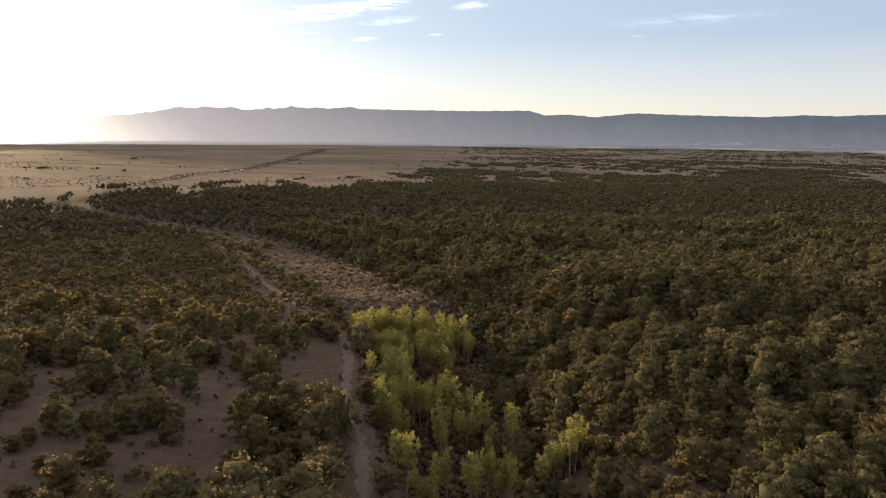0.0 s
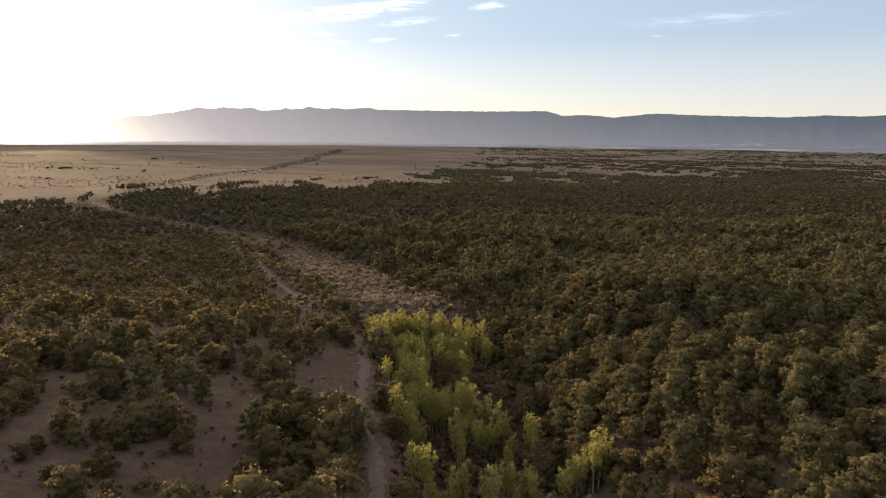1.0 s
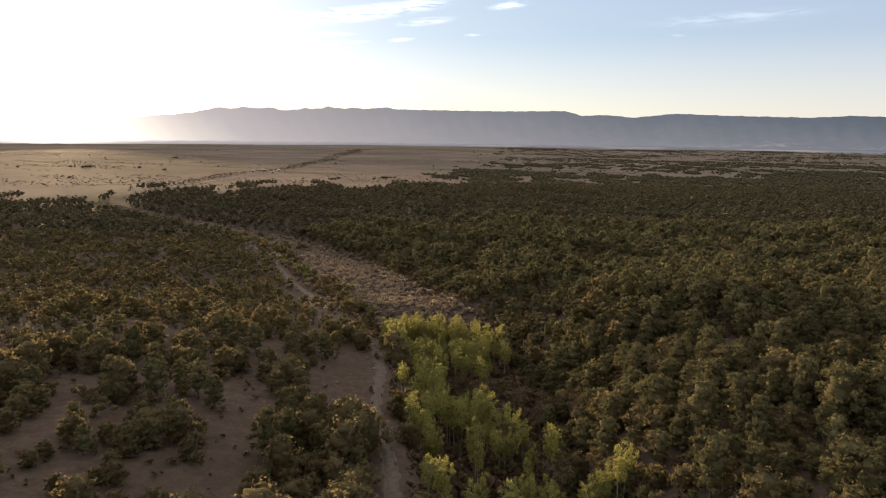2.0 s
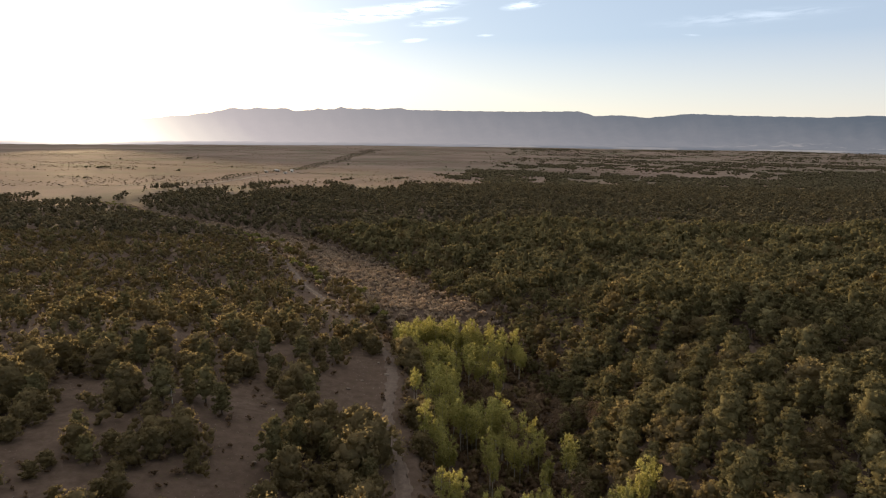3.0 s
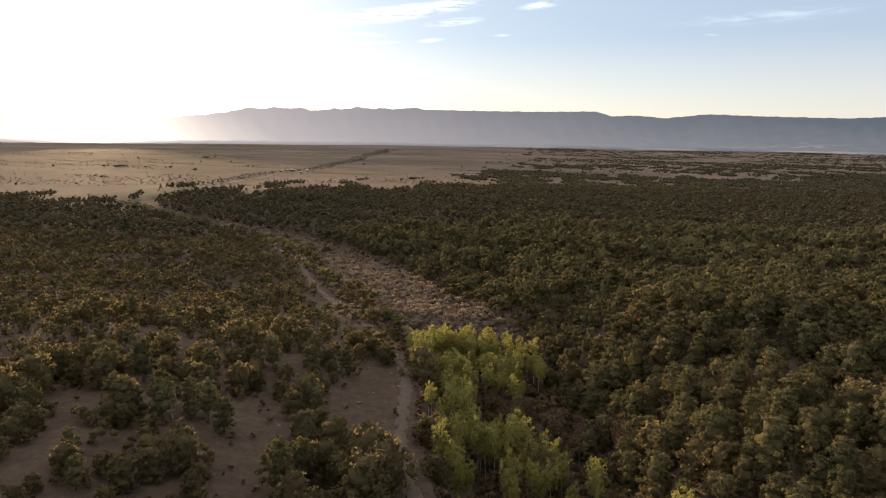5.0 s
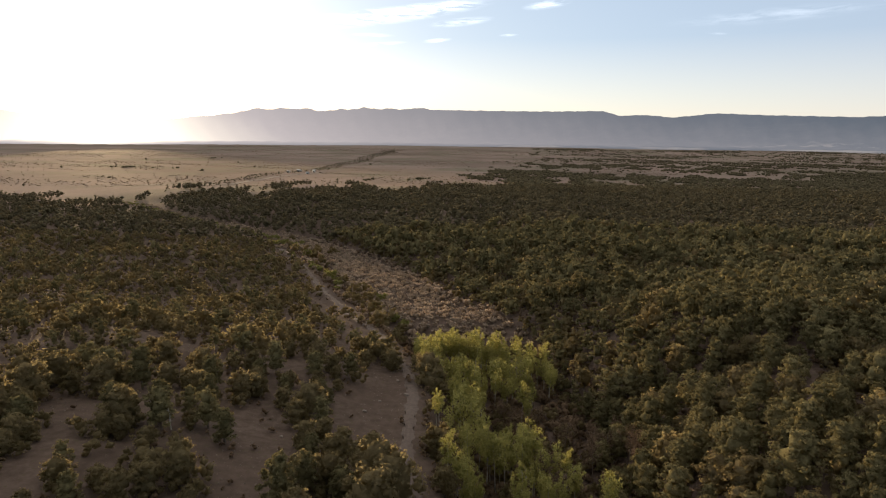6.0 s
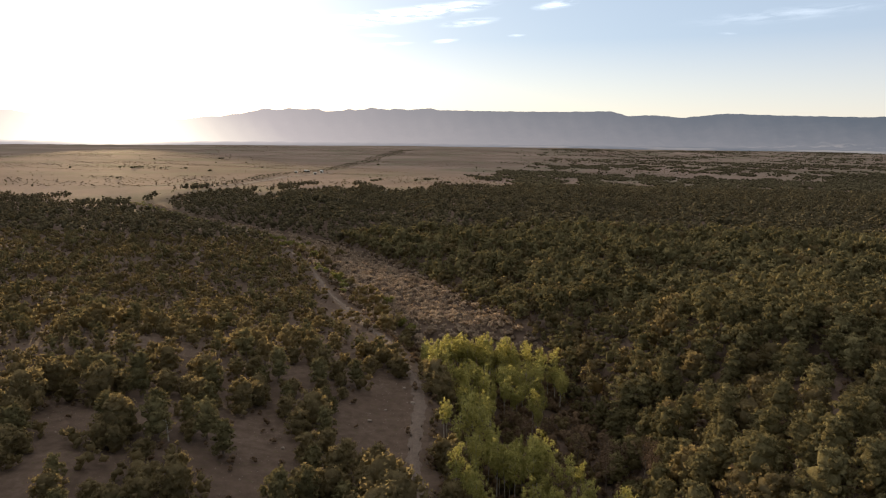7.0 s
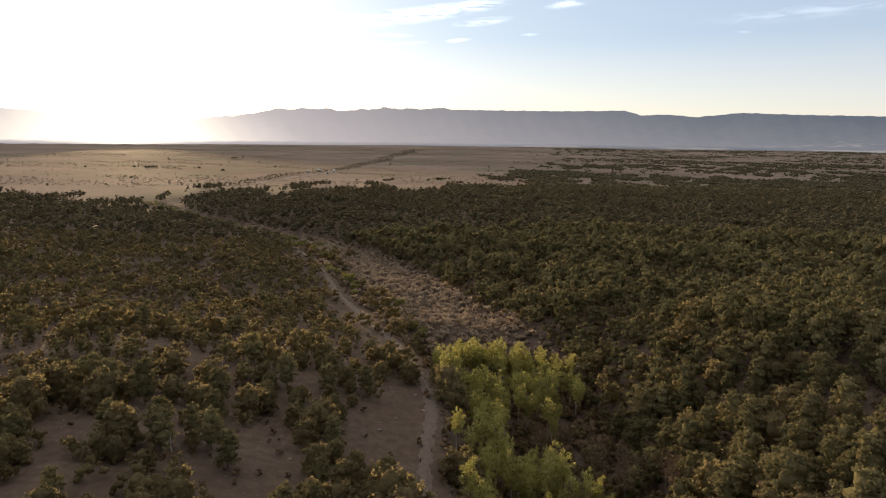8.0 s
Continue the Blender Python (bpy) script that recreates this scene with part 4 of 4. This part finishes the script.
def plant_bare_trees():
    """Dull brown, half-bare trees among the creek's greenery."""
    makers = [tree("bare_tree", poplar_shape, 440 + k, TWIGS, BARK, 22, 0.16, 0.12, 0.3) for k in range(3)]
    rng = np.random.RandomState(31)
    n = 0
    while n < 24:
        y = rng.uniform(88, 166)
        x = float(road_x(np.array(y))) + rng.uniform(17, float(gully_edge(y)) + 3)
        if n < 3:
            ob = makers[n]
        else:
            ob = copy_thing(makers[n % 3], Matrix())
        s = rng.uniform(0.55, 0.8)
        ob.matrix_basis = pose(x, y, float(height(x, y)), 0, 0, rng.uniform(0, 360)) @ Matrix.Diagonal((s * 1.3, s * 1.3, s, 1))
        tagged(ob, "half-bare brown tree in the shaded gully", "tree", "bare trees in the gully")
        n += 1


plant_bare_trees()


# ---------------------------------------------------------------- the sagebrush flat
def plant_flat():
    p, q, s, r = jittered(-400, 20, 158, 520, 2.15, 53, 0.4)
    u = p[:, 0] - road_x(p[:, 1])
    edge = gully_edge(p[:, 1])
    ok = (u > np.where(p[:, 1] > 305, -2.0, 3.0)) & ((u > 10.5 + 2.5 * waves(p[:, 0], p[:, 1], 17, 81)) | (q < 0.26)) & (u < edge + 6.0 - 1.5 * s) & ((p[:, 1] > 161 + 3 * s) | (u > 26)) & (q < 0.93)
    p, s = p[ok], s[ok]
    spots = np.column_stack([p, height(p[:, 0], p[:, 1]), 0.52 + 0.40 * s])
    scattered("sagebrush", "dense pinkish-brown sagebrush covering the valley flat", "sagebrush", spots,
              [far_template(bush_shape, 500 + k, 5, 7, 0.40, 1) for k in range(6)], SAGE, 6)
    p, q, s, r = jittered(-420, -90, 290, 520, 2.6, 57)
    u = p[:, 0] - road_x(p[:, 1])
    ok = (u > -0.5) & (u < np.interp(p[:, 1], [290, 340, 520], [9, 14, 13])) & (q < np.interp(p[:, 1], [290, 360, 520], [0.10, 0.26, 0.4]))
    thicket = np.column_stack([p[ok], height(p[ok, 0], p[ok, 1]), 0.6 + 0.5 * s[ok]])
    scattered("willow_thicket", "pale green willow thicket along the valley floor", "willows", thicket,
              [far_template(bush_shape, 580 + k, 4, 10, 0.45, 1) for k in range(4)], WILLOW, 11)
    makers = [tree("willow_bush", bush_shape, 520 + k, WILLOW, BARK, 36, 0.2, 0.06) for k in range(3)]
    rng = np.random.RandomState(12)
    n = 0
    for y, u, s in ((314, 9.8, 1.4), (295, 8.4, 1.5), (258, 2.8, 1.5), (256, 5.0, 1.2), (241, 6.6, 1.8), (238, 8.6, 1.3), (231, 7.5, 1.3), (209, 16.1, 1.3), (211, 13.5, 0.9), (182, 11.4, 1.4), (179, 13.2, 1.1),
                    (355, 8.8, 1.5), (348, 11, 1.2), (341, 8.9, 1.5), (330, 9.8, 1.5), (330, 18.6, 1.3), (322, 12, 1.2), (270, 4.0, 1.0), (222, 5.5, 0.9), (195, 9.5, 0.8), (365, 9, 1.4), (380, 9, 1.5), (398, 6, 1.5)):
        x = float(road_x(np.array(float(y)))) + u
        m = pose(x, y, float(height(x, y)), 0, 0, rng.uniform(0, 360)) @ Matrix.Diagonal((s * 1.1, s * 1.1, s, 1))
        if n < 3:
            ob = makers[n]; ob.matrix_basis = m
        else:
            ob = copy_thing(makers[n % 3], m); ob.matrix_basis = m
        tagged(ob, "bright green willow bush at the edge of the sagebrush", "bush", "willow bushes by the track")
        n += 1


plant_flat()


# ---------------------------------------------------------------- ranch on the plain
def box(x0, y0, z0, x1, y1, z1):
    v = np.array([(x, y, z) for z in (z0, z1) for y in (y0, y1) for x in (x0, x1)], float)
    f = np.array([(0, 2, 3, 1), (4, 5, 7, 6), (0, 1, 5, 4), (2, 6, 7, 3), (0, 4, 6, 2), (1, 3, 7, 5)])
    return v, f


def part(name, vf, mat, parent, label=""):
    ob = mesh_object(name, vf[0], vf[1], mat)
    ob.parent = parent
    return tagged(ob, label) if label else ob


def ranch_house(x, y, w, d, h, turn):
    root = new("ranch_house")
    part("wall", box(-w / 2, -d / 2, -0.5, w / 2, d / 2, h), WHITE_WALL, root)
    e = 0.4
    v = np.array([(-w / 2 - e, -d / 2 - e, h - 0.1), (w / 2 + e, -d / 2 - e, h - 0.1), (w / 2 + e, d / 2 + e, h - 0.1), (-w / 2 - e, d / 2 + e, h - 0.1), (-w / 2 - e, 0, h + d * 0.32), (w / 2 + e, 0, h + d * 0.32),
                  (-w / 2 - e, -d / 2 - e, h + 0.1), (w / 2 + e, -d / 2 - e, h + 0.1), (w / 2 + e, d / 2 + e, h + 0.1), (-w / 2 - e, d / 2 + e, h + 0.1)])
    f = np.array([(6, 7, 5, 4), (8, 9, 4, 5), (0, 3, 2, 1), (0, 1, 7, 6), (2, 3, 9, 8), (0, 6, 9, 3), (1, 2, 8, 7), (6, 4, 4, 9), (7, 8, 5, 5)])
    me = bpy.data.meshes.new("roof")
    me.from_pydata([tuple(p) for p in v], [], [tuple(dict.fromkeys(int(i) for i in q)) for q in f])
    me.materials.append(TIN)
    roof = new("roof", me)
    roof.parent = root
    part("door", box(-0.5, -d / 2 - 0.05, 0, 0.5, -d / 2 + 0.05, 2.05), DARK_OPENING, root)
    for k in (-1, 1):
        part("window", box(k * w * 0.32 - 0.55, -d / 2 - 0.04, 0.9, k * w * 0.32 + 0.55, -d / 2 + 0.05, 2.0), DARK_OPENING, root)
    root.matrix_basis = pose(x, y, float(height(x, y)), 0, 0, turn)
    return tagged(root, "small white ranch house far out on the plain", "house", "ranch houses on the plain")


for spec in ((-337, 982, 4.6, 3.6, 2.3, 12), (-331, 976, 3.0, 2.6, 2.1, -8), (-314, 986, 4.2, 3.4, 2.3, 30), (-340, 946, 3.6, 3.0, 2.2, 5), (-309, 972, 3.2, 2.8, 2.1, -20), (-303, 922, 3.8, 3.0, 2.2, 40)):
    ranch_house(*spec)



# ---------------------------------------------------------------- stones and a dead snag on the hillside
STONE = plain_material("pale_stone", (0.32, 0.27, 0.23), (0.22, 0.18, 0.15), 3.0)
DEAD_WOOD = bark_material("bleached_wood", (0.55, 0.52, 0.47), (0.38, 0.35, 0.31), 4.0)


def boulder(x, y, size, seed):
    bm = bmesh.new()
    bmesh.ops.create_icosphere(bm, subdivisions=2, radius=size)
    rng = np.random.RandomState(seed)
    cut = rng.normal(size=(5, 3)); cut /= np.linalg.norm(cut, axis=1)[:, None]
    for v in bm.verts:
        p = np.array(v.co)
        for c in cut:
            over = p @ c - size * 0.68
            if over > 0:
                p = p - c * over * 0.85
        p = p * np.array((1.25, 0.95, 0.7))
        v.co = p + rng.normal(size=3) * size * 0.025
    me = bpy.data.meshes.new("boulder")
    bm.to_mesh(me)
    bm.free()
    me.materials.append(STONE)
    ob = new("boulder", me)
    ob.matrix_basis = pose(x, y, float(height(x, y)) + size * 0.28, 0, 0, rng.uniform(0, 360))
    return tagged(ob, "pale weathered boulder lying on bare dry soil", "boulder", "boulders on the hillside")


for k, (x, y, s) in enumerate(((-19.6, 121.5, 0.42), (-24.6, 112.0, 0.35), (-23.4, 117.5, 0.26), (-30.2, 88.5, 0.30), (-31.6, 93.4, 0.24), (-29.3, 80.5, 0.33), (-27.4, 76.2, 0.28), (-33.0, 98.0, 0.3), (-22.3, 128.0, 0.3), (-28.5, 84.5, 0.22))):
    boulder(x, y, s, 900 + k)


def pebbles():
    p, q, s, r = jittered(-75, -10, 62, 140, 0.95, 67)
    u = p[:, 0] - road_x(p[:, 1])
    d, _, _ = wooded(p[:, 0], p[:, 1])
    ok = (q < 0.5) & (u < -1.6) & (d < 0.2)
    p, s = p[ok], s[ok]
    base = height(p[:, 0], p[:, 1])
    o = OCTA[OCTA_F.ravel()]
    size = (0.05 + 0.11 * s ** 3)[:, None, None] * r.uniform(0.7, 1.3, (len(p), 1, 3))
    v = o[None] * size + np.column_stack([p, base + 0.03])[:, None, :]
    ob = mesh_object("pebbles", v.reshape(-1, 3), np.arange(len(p) * 24).reshape(-1, 3), STONE)
    return tagged(ob, "small pale stones strewn over bare soil", "stones", kind="stuff")


pebbles()


def dead_snag(x, y, seed):
    rng = np.random.RandomState(seed)
    root = new("dead_snag")
    v, f = tube([(0, 0, -0.3), (0.1, 0.05, 1.6), (0.0, 0.25, 3.2), (0.2, 0.3, 4.4)], [0.16, 0.13, 0.09, 0.03], 7)
    part("trunk", (v, f), DEAD_WOOD, root)
    for k in range(9):
        a, z = k * 2.4 + rng.uniform(-0.4, 0.4), 1.4 + k * 0.33
        l = rng.uniform(0.7, 1.3)
        tip = np.array((math.cos(a) * l, math.sin(a) * l, z + l * 0.7))
        mid_pt = np.array((math.cos(a + 0.2) * l * 0.5, math.sin(a + 0.2) * l * 0.5, z + l * 0.2))
        part("branch", tube([(0.05, 0.1, z), mid_pt, tip], [0.06, 0.04, 0.012], 5), DEAD_WOOD, root)
    root.matrix_basis = pose(x, y, float(height(x, y)), 3, 2, rng.uniform(0, 360)) @ Matrix.Scale(0.66, 4)
    return tagged(root, "bleached dead snag standing among the junipers", "dead tree")


dead_snag(-45.9, 92.6, 5)
